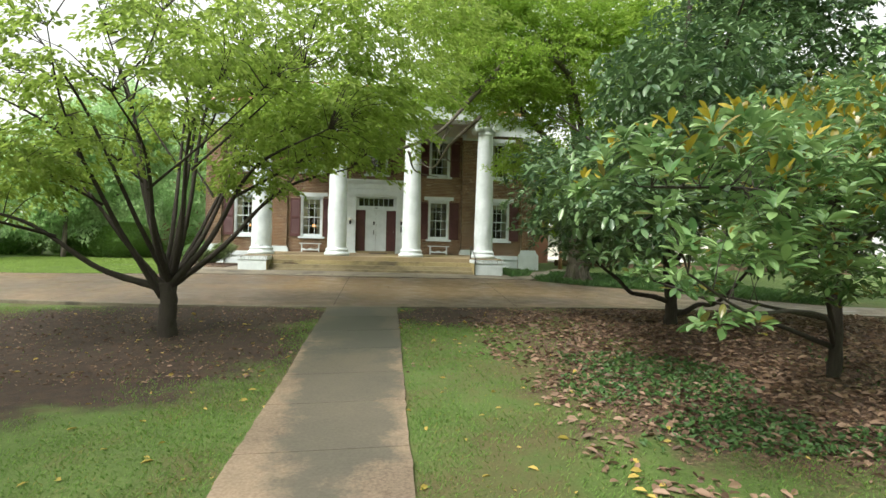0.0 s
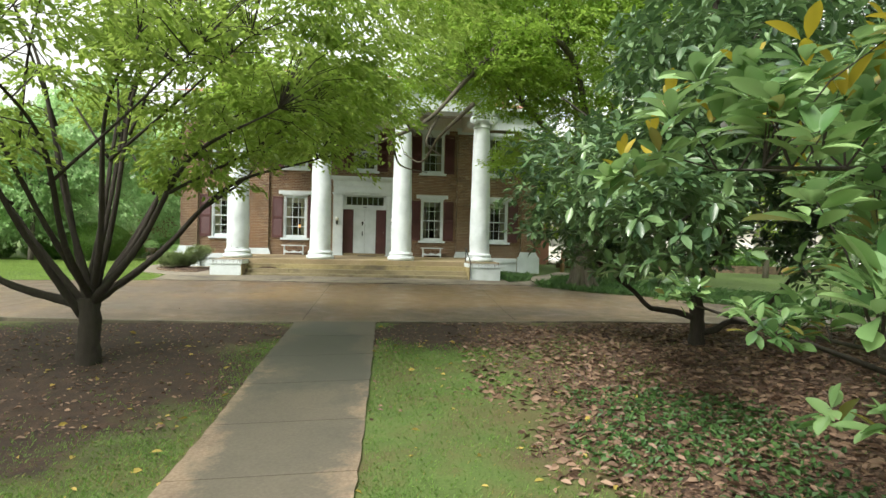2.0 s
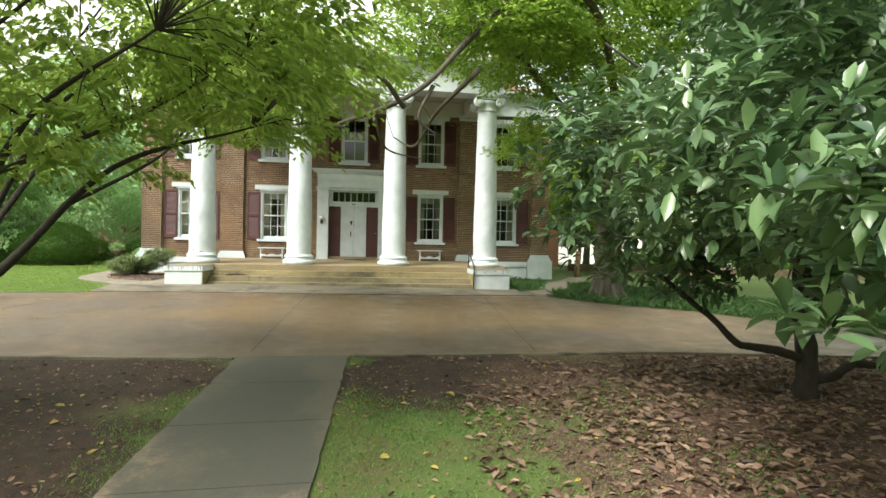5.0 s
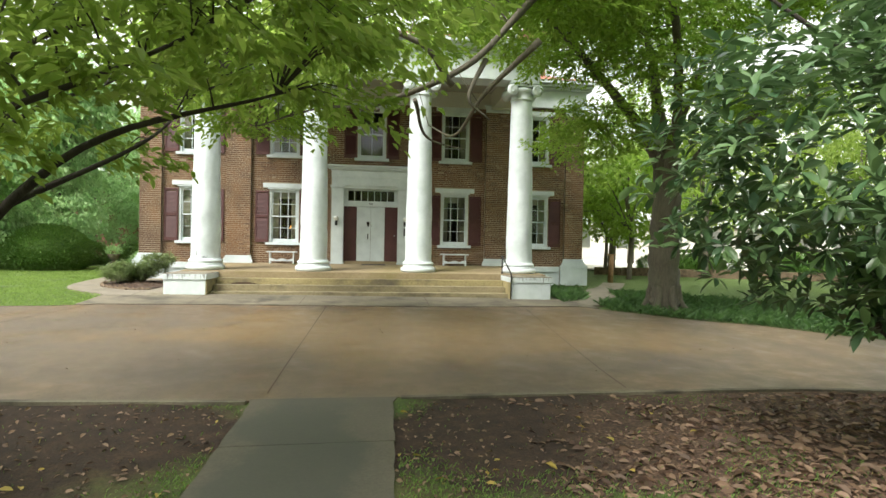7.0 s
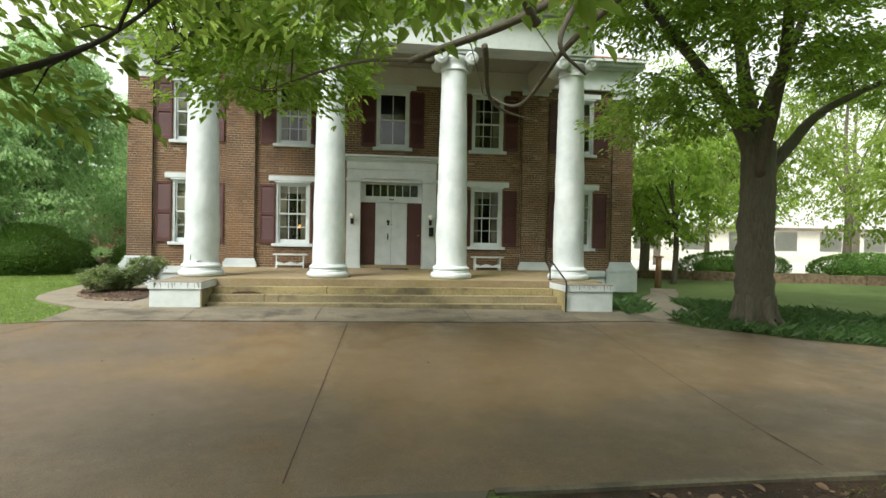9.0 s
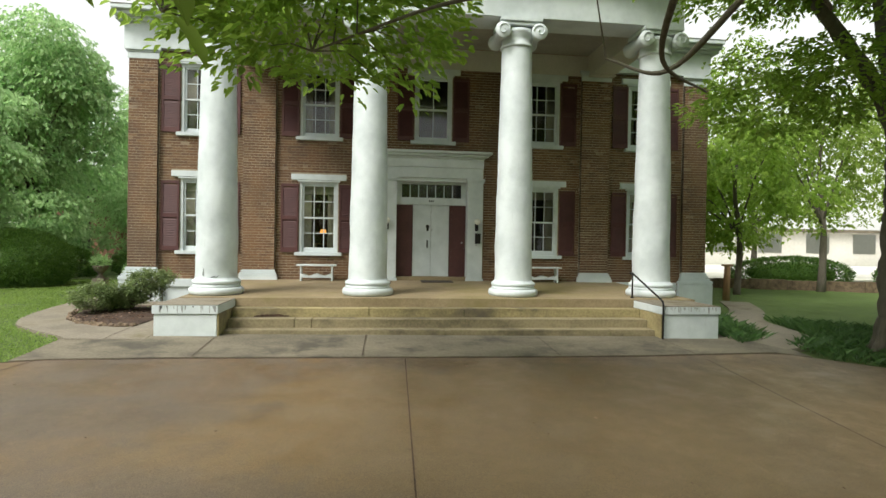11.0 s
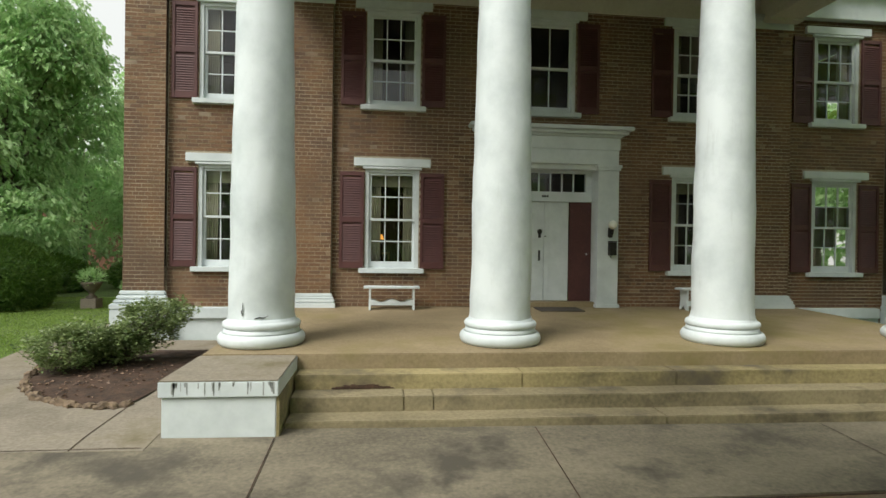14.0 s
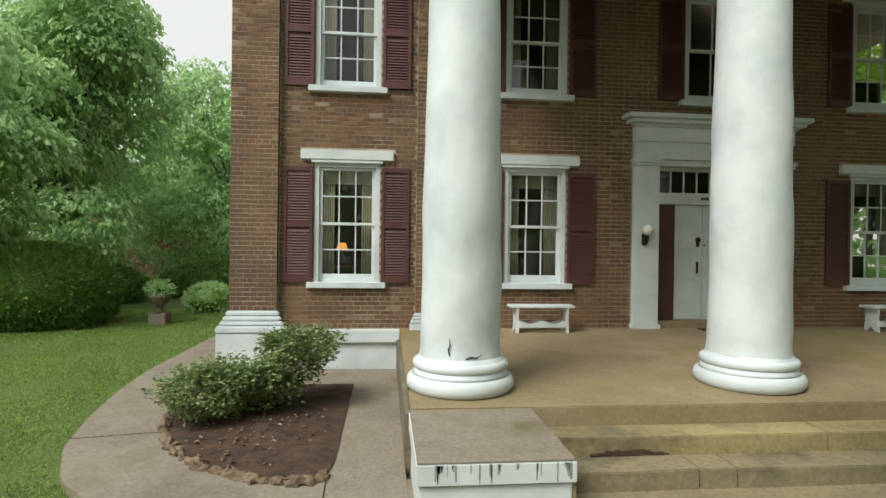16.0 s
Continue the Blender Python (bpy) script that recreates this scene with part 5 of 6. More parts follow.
branching_tree((bx, by, bz), "small spreading tree with dark branching trunk and yellow-green leaves", [(bx + 0.02, by, bz - 0.15), (bx, by, bz + 0.25), (bx + 0.03, by, bz + 0.7), (bx, by, bz + 1.1)], LT, LT_BLOBS, M_BARK_DARK, M_LEAF, 860, 50, 0.85, 0.115, 0.52, 800, flat=0.14, droop=0.35, tw=0.012, trunk_r=(0.19, 0.15))

# great shade tree beside the east bed
ox, oy = 8.15, -7.0
oz = float(ground_z(ox, oy))
OL = [([(ox - 0.05, oy, oz + 3.8), (ox - 0.6, oy, oz + 4.8), (ox - 1.7, oy - 0.1, oz + 6.0), (ox - 3.3, oy - 0.3, oz + 7.5), (ox - 5.0, oy - 1.0, oz + 8.4)], 0.21, 0.05),
      ([(ox + 0.1, oy, oz + 3.5), (ox + 0.8, oy + 0.1, oz + 4.1), (ox + 1.6, oy + 0.2, oz + 4.9), (ox + 2.9, oy + 0.3, oz + 5.6), (ox + 4.6, oy + 0.4, oz + 6.3)], 0.2, 0.04),
      ([(ox, oy, oz + 3.9), (ox + 0.4, oy + 0.2, oz + 5.2), (ox + 1.2, oy + 0.4, oz + 6.8), (ox + 2.2, oy + 0.8, oz + 8.8)], 0.24, 0.05),
      ([(ox, oy, oz + 3.9), (ox - 0.1, oy + 0.3, oz + 5.4), (ox - 0.2, oy + 0.6, oz + 7.2), (ox - 0.6, oy + 1.0, oz + 9.5)], 0.27, 0.05),
      ([(ox - 0.1, oy - 0.2, oz + 3.4), (ox - 0.6, oy - 1.6, oz + 5.8), (ox - 2.0, oy - 3.4, oz + 7.6), (ox - 4.0, oy - 4.8, oz + 7.4), (ox - 5.4, oy - 5.2, oz + 6.0), (ox - 6.6, oy - 5.4, oz + 4.7), (ox - 8.3, oy - 5.0, oz + 4.0)], 0.13, 0.04),
      ([(ox - 5.2, oy - 5.1, oz + 5.35), (ox - 6.0, oy - 4.2, oz + 4.6), (ox - 6.4, oy - 3.2, oz + 4.0), (ox - 6.9, oy - 2.6, oz + 4.3)], 0.065, 0.014),
      ([(ox - 6.8, oy - 5.4, oz + 4.4), (ox - 7.4, oy - 5.9, oz + 4.9), (ox - 8.6, oy - 5.6, oz + 5.2), (ox - 10.6, oy - 4.0, oz + 5.0), (ox - 12.0, oy - 3.0, oz + 4.4)], 0.06, 0.015),
      ([(ox - 8.0, oy - 5.1, oz + 4.0), (ox - 9.0, oy - 4.2, oz + 4.2), (ox - 10.4, oy - 3.2, oz + 4.0)], 0.035, 0.01),
      ([(ox - 6.2, oy - 5.3, oz + 4.9), (ox - 6.5, oy - 5.4, oz + 4.2), (ox - 6.1, oy - 5.2, oz + 3.9)], 0.05, 0.015),
      ([(ox - 7.4, oy - 5.3, oz + 4.15), (ox - 7.1, oy - 4.4, oz + 3.7), (ox - 6.3, oy - 3.8, oz + 3.6)], 0.04, 0.01)]
O_BLOBS = [(ox - 0.5, oy, 9.5, 5.0, 5.0, 2.4), (ox + 3.9, oy + 0.5, 6.4, 2.2, 2.4, 0.9), (ox - 3.2, oy - 1.0, 7.4, 2.4, 2.4, 1.2), (ox + 1.0, oy - 1.6, 5.8, 1.3, 0.9, 0.5), (ox - 2.2, oy - 0.8, 4.9, 1.5, 1.0, 0.7), (ox - 2.0, oy + 1.2, 5.2, 1.5, 1.2, 1.0),
           (ox - 10.4, oy - 2.6, 4.75, 1.7, 1.3, 0.75), (ox - 10.0, oy - 3.2, 5.6, 2.0, 1.6, 0.7), (ox - 11.7, oy - 2.4, 5.6, 1.6, 1.6, 0.8), (ox - 7.8, oy - 4.2, 6.0, 2.4, 1.8, 0.7), (ox - 5.0, oy - 3.6, 6.9, 2.4, 2.0, 0.8), (ox - 10.4, oy - 4.6, 5.8, 2.2, 1.6, 0.8), (ox - 2.8, oy - 4.0, 7.7, 2.2, 1.8, 1.1), (ox - 4.9, oy - 5.0, 7.0, 1.8, 1.5, 1.0), (ox - 1.2, oy - 2.4, 6.0, 1.4, 1.2, 0.9),
           # Crown clumps added above the view to shade the porch.
           (ox - 3.5, oy - 2.5, 9.6, 3.5, 3.0, 1.5), (ox + 2.0, oy - 3.8, 9.2, 3.5, 3.2, 1.8), (ox - 5.8, oy - 4.0, 9.4, 2.6, 2.4, 1.1)]
oak = branching_tree((ox, oy, oz), "great shade tree with a thick grey trunk and spreading limbs", [(ox + 0.02, oy, oz - 0.15), (ox, oy, oz + 0.5), (ox - 0.02, oy, oz + 1.6), (ox + 0.02, oy, oz + 2.9), (ox + 0.02, oy, oz + 4.2)], OL, O_BLOBS, M_BARK, M_LEAF_OAK, 4100, 34, 0.9, 0.125, 0.5, 900, trunk_r=(0.44, 0.36), tw=0.014)
for k in range(7):
    a = k * 0.9 + 0.3
    limb("root_flare", [(ox + 0.3 * math.cos(a), oy + 0.3 * math.sin(a), oz + 0.7), (ox + 0.45 * math.cos(a), oy + 0.45 * math.sin(a), oz + 0.22), (ox + 0.75 * math.cos(a), oy + 0.75 * math.sin(a), oz - 0.06)], 0.14, 0.06, M_BARK, oak)


# magnolia: rosettes of large leathery leaves
def rosettes(centres, outward, per, leaf, material, parent, name="crown", lift=0.3, low=-0.25, high=0.75, fine=False):
    n = len(centres)
    a = RNG.uniform(0, 2 * np.pi, (n, 1)) + np.arange(per)[None] * 2.4 + RNG.normal(0, 0.2, (n, per))
    el = RNG.uniform(low, high, (n, per))
    ax = outward * 0.55 + np.array([0, 0, lift]) + RNG.normal(0, 0.25, (n, 3))
    ax /= np.linalg.norm(ax, axis=1, keepdims=True)
    r, u = frames_from(ax, np.zeros(n))
    d = (r[:, None] * np.cos(a)[..., None] + u[:, None] * np.sin(a)[..., None]) * np.cos(el)[..., None] + ax[:, None] * np.sin(el)[..., None]
    pos = centres[:, None] - ax[:, None] * RNG.uniform(0, 0.12, (n, per))[..., None] + d * 0.02
    size = leaf * RNG.uniform(0.65, 1.2, n * per)
    return leaves(name, pos.reshape(-1, 3), d.reshape(-1, 3), size, 0.42, material, parent, "", 0.16, 0.35, True, True, fine)


mx, my = 6.35, -17.3
mz = float(ground_z(mx, my))
mag = thing("magnolia", pose(0, 0, 0), "evergreen magnolia with large glossy dark leaves and low limbs", "tree")
limb("trunk", [(mx, my, mz - 0.15), (mx + 0.02, my, mz + 0.5), (mx - 0.05, my + 0.05, mz + 1.4), (mx + 0.1, my + 0.1, mz + 3.0), (mx + 0.4, my + 0.3, mz + 6.0), (mx + 0.6, my + 0.4, mz + 9.0)], 0.16, 0.05, M_BARK_DARK, mag, 12)
ML = [([(mx, my, mz + 0.5), (mx - 0.4, my, mz + 0.62), (mx - 0.72, my + 0.1, mz + 0.66), (mx - 0.95, my + 0.05, mz + 0.72), (mx - 1.2, my + 0.15, mz + 1.0), (mx - 1.5, my + 0.1, mz + 1.2), (mx - 2.0, my, mz + 1.55)], 0.065, 0.03),
      ([(mx, my, mz + 0.22), (mx + 0.3, my - 0.1, mz + 0.3), (mx + 0.6, my - 0.1, mz + 0.46), (mx + 0.9, my - 0.2, mz + 0.48), (mx + 1.25, my - 0.2, mz + 0.72), (mx + 1.7, my - 0.3, mz + 1.3)], 0.075, 0.03),
      ([(mx, my, mz + 1.0), (mx - 0.8, my - 1.0, mz + 1.6), (mx - 2.0, my - 1.6, mz + 2.4)], 0.05, 0.015),
      ([(mx, my, mz + 1.2), (mx - 0.6, my - 1.6, mz + 1.9), (mx - 1.9, my - 3.2, mz + 2.3), (mx - 2.8, my - 4.1, mz + 2.1)], 0.055, 0.015),
      ([(mx + 0.1, my, mz + 2.6), (mx - 1.2, my + 0.6, mz + 3.8), (mx - 2.4, my + 1.0, mz + 4.8)], 0.06, 0.015),
      ([(mx + 0.2, my, mz + 3.6), (mx + 2.0, my - 0.4, mz + 4.6), (mx + 3.8, my - 0.6, mz + 5.4)], 0.07, 0.015),
      ([(mx + 0.2, my, mz + 4.2), (mx - 0.2, my - 1.8, mz + 5.2), (mx - 0.6, my - 3.2, mz + 6.0)], 0.06, 0.015)]
for ctrl, r0, r1 in ML:
    limb("limb", ctrl, r0, r1, M_BARK_DARK, mag)
MB = [(mx + 0.3, my - 0.2, 3.5, 1.9, 1.7, 1.2), (mx + 1.2, my + 0.6, 5.0, 2.4, 2.2, 1.5), (mx + 2.6, my + 0.8, 6.0, 3.2, 3.2, 2.8), (mx - 2.0, my + 0.2, 2.7, 1.9, 1.8, 1.35), (mx + 2.6, my - 1.0, 2.6, 2.2, 2.0, 1.4), (mx + 1.2, my - 2.2, 3.6, 1.9, 1.7, 1.3), (mx + 3.2, my, 8.4, 2.6, 2.6, 1.5), (mx - 0.9, my - 0.5, 1.95, 1.5, 1.3, 0.75), (mx - 1.8, my + 0.1, 1.45, 0.7, 0.6, 0.36), (mx + 2.2, my - 1.0, 1.7, 1.6, 1.4, 0.75), (3.9, -20.0, 2.6, 1.5, 1.3, 0.9), (3.4, -21.5, 2.0, 0.9, 0.9, 0.7), (4.9, -20.2, 4.2, 1.7, 1.6, 1.2)]
c, g = in_blobs(MB, 5600, 0.35)
rosettes(c, g, 9, 0.195, M_MAGNOLIA, mag, "crown", 0.55)

# second magnolia: a low stem whose long limbs reach out to the path
nx, ny = 6.5, -21.6
nz = float(ground_z(nx, ny))
mag = thing("magnolia", pose(0, 0, 0), "low magnolia with glossy leaves, golden new shoots and pale buds", "tree")
limb("trunk", [(nx, ny, nz - 0.15), (nx + 0.05, ny, nz + 0.6), (nx + 0.1, ny + 0.1, nz + 1.8), (nx - 0.1, ny - 0.1, nz + 3.6)], 0.11, 0.04, M_BARK_DARK, mag, 12)
NL = [([(nx, ny, nz + 0.7), (5.4, -22.6, 1.2), (4.0, -23.8, 1.85), (2.8, -24.9, 2.0), (1.6, -25.3, 1.95)], 0.04, 0.007),
      ([(nx, ny, nz + 0.5), (5.2, -22.9, 0.7), (3.6, -24.3, 0.95), (2.4, -25.3, 1.05), (1.6, -25.8, 1.35)], 0.036, 0.007),
      ([(4.0, -23.8, 1.85), (2.9, -24.3, 2.1), (2.2, -24.6, 2.05), (1.8, -24.72, 2.02)], 0.016, 0.005),
      ([(nx, ny, nz + 0.45), (5.0, -21.9, 0.6), (3.3, -22.2, 1.1)], 0.045, 0.012),
      ([(5.2, -22.9, 0.7), (4.0, -23.4, 0.9), (3.0, -23.7, 1.1)], 0.03, 0.01),
      ([(nx + 0.1, ny + 0.1, nz + 1.8), (5.8, -22.2, 2.5), (5.0, -22.8, 3.1)], 0.045, 0.012),
      ([(nx + 0.1, ny + 0.1, nz + 1.6), (6.8, -22.4, 2.2), (6.4, -23.3, 2.1)], 0.045, 0.012)]
for ctrl, r0, r1 in NL:
    limb("limb", ctrl, r0, r1, M_BARK_DARK, mag)
NB = [(1.75, -25.2, 2.2, 0.55, 0.6, 0.25), (1.36, -24.7, 2.08, 0.22, 0.3, 0.16), (1.52, -25.12, 1.75, 0.22, 0.2, 0.16), (1.48, -25.8, 1.6, 0.25, 0.3, 0.28), (2.1, -25.6, 2.28, 0.5, 0.5, 0.25), (2.4, -25.3, 1.75, 0.5, 0.5, 0.35),
      (2.4, -25.2, 0.95, 0.35, 0.3, 0.15), (2.9, -23.75, 1.2, 0.35, 0.35, 0.2), (3.1, -22.2, 1.25, 0.3, 0.3, 0.15), (3.0, -24.6, 2.2, 0.8, 0.8, 0.5), (4.0, -23.8, 2.5, 1.0, 1.0, 0.6), (5.2, -22.8, 2.9, 1.2, 1.2, 0.9),
      (6.4, -21.8, 3.2, 1.4, 1.4, 1.0), (4.2, -23.5, 1.6, 0.9, 0.8, 0.4), (5.5, -22.8, 1.3, 0.8, 0.8, 0.4), (6.3, -23.2, 2.0, 1.0, 0.8, 0.6)]
c, g = in_blobs(NB, 820, 0.25)
keep = c[:, 0] > np.where(c[:, 1] > -25.15, 1.24, 1.16)
c, g = c[keep], g[keep]
rosettes(c, g, 12, 0.15, M_MAG_NEAR, mag, "crown", 1.1, 0.0, 0.8, True)
line = np.array([tuple(p) for ctrl, _, _ in NL for p in curve_pts(ctrl, 8)])
near = [q for q in c[::2] if np.linalg.norm(line - q, axis=1).min() < 0.9]
twigs("twig_growth", [line[np.linalg.norm(line - q, axis=1).argmin()] for q in near], near, 0.005, M_BARK_DARK, mag)
top = (c[:, 2] > 1.95) & (RNG.uniform(0, 1, len(c)) < 0.42)
rosettes(c[top] + np.array([0, 0, 0.06]), np.tile([0.0, 0.0, 1.0], (top.sum(), 1)), 4, 0.12, M_MAG_YOUNG, mag, "young_leaves", 1.2, 0.7, 1.25, True)
for q in c[top][2:140:5]:
    part("bud", lathe([(0.006, 0), (0.026, 0.02), (0.032, 0.045), (0.02, 0.075), (0.004, 0.09)], 10, at=(q[0], q[1], q[2] + 0.03)), M_CURTAIN, mag, "pale green seed head", True)


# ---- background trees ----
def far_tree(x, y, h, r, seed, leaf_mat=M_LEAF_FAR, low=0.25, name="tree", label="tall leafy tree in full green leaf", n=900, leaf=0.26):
    z = float(ground_z(x, y))
    rs = np.random.RandomState(seed)
    t = thing(name, pose(0, 0, 0), label, "tree", "woodland trees")
    limb("trunk", [(x, y, z - 0.2), (x + 0.1, y, z + h * 0.3), (x - 0.1, y + 0.1, z + h * 0.6), (x, y, z + h * 0.85)], 0.035 * h * 0.6, 0.04, M_BARK, t, 8, 4)
    blobs = []
    for k in range(11):
        a, f = rs.uniform(0, 6.28), rs.uniform(low, 0.95)
        rr = r * (1.0 - abs(f - 0.5) * 0.9) * 0.75
        blobs.append((x + math.cos(a) * rr, y + math.sin(a) * rr, z + h * f, r * rs.uniform(0.38, 0.6), r * rs.uniform(0.38, 0.6), h * rs.uniform(0.08, 0.14)))
    blobs.append((x, y, z + h * 0.6, r * 0.6, r * 0.6, h * 0.3))
    for b in blobs[:5]:
        limb("limb", [(x, y, z + h * 0.35), (x + (b[0] - x) * 0.5, y + (b[1] - y) * 0.5, (z + h * 0.35) * 0.5 + b[2] * 0.5 + 0.4), (b[0], b[1], b[2])], 0.012 * h * 0.6, 0.02, M_BARK, t, 6, 4)
    pos, d, c, ax = sprays(blobs, n, 16, r * 0.24, 0.35, 0.7, 0.5)
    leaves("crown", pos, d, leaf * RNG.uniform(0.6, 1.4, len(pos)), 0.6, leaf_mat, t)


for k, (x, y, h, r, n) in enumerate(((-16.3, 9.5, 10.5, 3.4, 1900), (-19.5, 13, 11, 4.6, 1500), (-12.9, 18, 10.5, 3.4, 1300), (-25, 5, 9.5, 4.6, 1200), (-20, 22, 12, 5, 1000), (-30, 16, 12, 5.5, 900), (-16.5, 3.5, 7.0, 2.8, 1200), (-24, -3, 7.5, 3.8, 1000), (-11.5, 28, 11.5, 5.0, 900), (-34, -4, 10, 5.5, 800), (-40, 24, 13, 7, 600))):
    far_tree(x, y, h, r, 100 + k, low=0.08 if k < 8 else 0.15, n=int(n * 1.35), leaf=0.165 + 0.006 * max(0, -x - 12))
for k, (x, y, h, r, n) in enumerate(((12.6, 4.5, 7.0, 3.0, 1300), (17.5, 6.0, 8.5, 3.4, 1200), (21, 0.0, 8.0, 3.4, 1000), (15, 12, 12, 4.6, 1200), (26, 10, 13, 5.0, 1000), (13.5, 9.5, 6.5, 3.0, 1000), (20, 14, 9, 4.0, 900), (31, 4, 12, 5, 700), (22, 24, 15, 6, 600), (34, 18, 15, 6.5, 500), (12, 24, 15, 5.5, 600), (40, 0, 13, 6, 500))):
    far_tree(x, y, h, r, 300 + k, M_LEAF if k % 3 else M_LEAF_OAK, low=0.34, n=int(n * 0.4), leaf=0.2)
# unseen trees added behind and beside the way: fill panes, shade lawn and porch
for k, (x, y, h, r) in enumerate(((18.5, -16.0, 14, 5.5), (12.5, -28, 13, 5), (30, -14, 11, 5), (38, -26, 13, 6), (27, -40, 14, 6), (46, -8, 13, 6), (-38, -28, 14, 6), (-32, -46, 15, 7), (1, -62, 16, 8), (24, -58, 16, 8), (-45, -12, 10, 6), (-14, -30, 14, 5.5), (13, -34, 14, 6), (-3, -46, 16, 7), (22, -24, 13, 5.5), (-23, -19, 8, 4.5), (10, -50, 16, 7), (-18, -44, 16, 7))):
    far_tree(x, y, h, r, 500 + k, low=0.12, n=380, leaf=0.42)


# ---- hedges, shrubs, beds ----
def leafy_mound(name, blobs, n, leaf, material, label, category, width=0.55, core=True):
    t = thing(name, pose(0, 0, 0), label, category)
    if core:
        bm = bmesh.new()
        for b in blobs:
            res = bmesh.ops.create_icosphere(bm, subdivisions=3, radius=1.0)
            for v in res["verts"]:
                k = 0.74 + 0.10 * noise.noise(v.co * 3 + Vector(b[:3]))
                v.co = Vector((b[0] + v.co.x * b[3] * k, b[1] + v.co.y * b[4] * k, b[2] + v.co.z * b[5] * k))
        part("inner_growth", bm, M_HEDGE, t, "", True)
    c, g = in_blobs(blobs, n, 0.86)
    d = g + RNG.normal(0, 0.5, g.shape) + np.array([0, 0, 0.25])
    leaves("foliage", c, d, leaf * RNG.uniform(0.6, 1.4, n), width, material, t)
    return t


gz = lambda x, y: float(ground_z(x, y))
leafy_mound("round_hedge", [(-14.0, 4.9, 1.2, 1.72, 1.55, 1.15), (-15.8, 5.6, 1.15, 1.6, 1.5, 1.1)], 52000, 0.085, M_HEDGE, "dense clipped dark green hedge mound on the lawn", "hedge")
leafy_mound("border_hedge", [(-11.0, 12.0, 0.9, 3.0, 0.9, 0.9), (-17.0, 10.0, 0.9, 3.4, 1.0, 1.0), (-22, 6.5, 1.0, 3.0, 1.2, 1.1)], 26000, 0.13, M_HEDGE, "dark green border hedge before the woods", "hedge")
leafy_mound("east_hedge", [(18.5, 9.0, 0.9, 3.2, 0.8, 0.8), (25.0, 7.5, 0.9, 3.4, 0.8, 0.8)], 16000, 0.12, M_HEDGE, "low dark green hedge beyond the east lawn", "hedge")
leafy_mound("border_shrub", [(-10.9, 7.6, 0.75, 0.7, 0.6, 0.5), (-9.9, 8.2, 0.6, 0.8, 0.6, 0.4)], 3000, 0.09, M_LEAF_FAR, "loose green shrub at the lawn's edge", "shrub")


def azalea():
    t = thing("azalea", pose(0, 0, 0), "spreading azalea shrub with small leaves in a mulched bed", "shrub")
    cx_, cy_ = -7.4, -2.7
    z0 = gz(cx_, cy_) - 0.1
    blobs = [(cx_ - 0.32, cy_ - 0.3, z0 + 0.5, 0.52, 0.45, 0.26), (cx_ - 0.05, cy_ - 0.2, z0 + 0.64, 0.45, 0.4, 0.2), (cx_ + 0.58, cy_ + 0.45, z0 + 0.86, 0.48, 0.45, 0.24), (cx_ + 0.45, cy_ + 0.3, z0 + 0.62, 0.36, 0.35, 0.2), (cx_ + 0.1, cy_ + 0.1, z0 + 0.45, 0.5, 0.45, 0.2)]
    pos, d, c, ax = sprays(blobs, 560, 30, 0.26, 0.18, -0.1, 0.5)
    leaves("foliage", pos, d * np.array([1, 1, 0.6]) + np.array([0, 0, 0.05]), 0.05 * RNG.uniform(0.6, 1.4, len(pos)), 0.7, M_AZALEA, t)
    st = [(cx_ + RNG.uniform(-0.15, 0.15), cy_ + RNG.uniform(-0.15, 0.15), z0 - 0.02) for _ in range(90)]
    twigs("stem_growth", st, c[RNG.choice(len(c), 90)], 0.012, M_BARK, t)


azalea()


def shrub_bed():
    bed = thing("planting_bed", Matrix(), "mulched planting bed edged with rough stones", "planting bed", kind="structure")
    ring = curve_pts([(-6.2, -1.35, 0), (-6.22, -3.0, 0), (-6.27, -4.5, 0), (-6.72, -4.64, 0), (-7.2, -4.43, 0), (-7.6, -4.12, 0), (-7.98, -3.55, 0), (-8.2, -2.95, 0), (-8.36, -2.1, 0), (-8.35, -1.35, 0)], 8)
    bm = bmesh.new()
    vs = [bm.verts.new((p.x, p.y, gz(p.x, p.y) + 0.05)) for p in ring]
    mid = bm.verts.new((-7.4, -2.6, gz(-7.4, -2.6) + 0.13))
    for a, b in zip(vs, vs[1:] + vs[:1]):
        bm.faces.new((a, b, mid))
    bmesh.ops.subdivide_edges(bm, edges=bm.edges, cuts=3, use_grid_fill=True)
    for v in bm.verts:
        v.co.z += 0.025 * noise.noise(v.co * 5)
    part("mulch", bm, M_MULCH, bed, "dark bark mulch", True)
    rs = random.Random(5)
    for p, q in zip(ring[17::2], ring[18::2]):
        bm = bmesh.new()
        res = bmesh.ops.create_icosphere(bm, subdivisions=2, radius=1.0)
        sc = rs.uniform(0.7, 1.35)
        for v in res["verts"]:
            k = sc * (1 + 0.65 * noise.noise(v.co * 1.9 + p * 7))
            v.co = Vector((v.co.x * 0.085 * k, v.co.y * 0.055 * k, v.co.z * 0.05 * k))
        d = q - p
        s = part("stone", bm, M_STONE, bed)
        s.matrix_basis = pose(p.x, p.y, gz(p.x, p.y) + 0.045, rs.uniform(-35, 35), rs.uniform(-25, 25), rs.uniform(-25, 25) + math.degrees(math.atan2(d.y, d.x)))


shrub_bed()


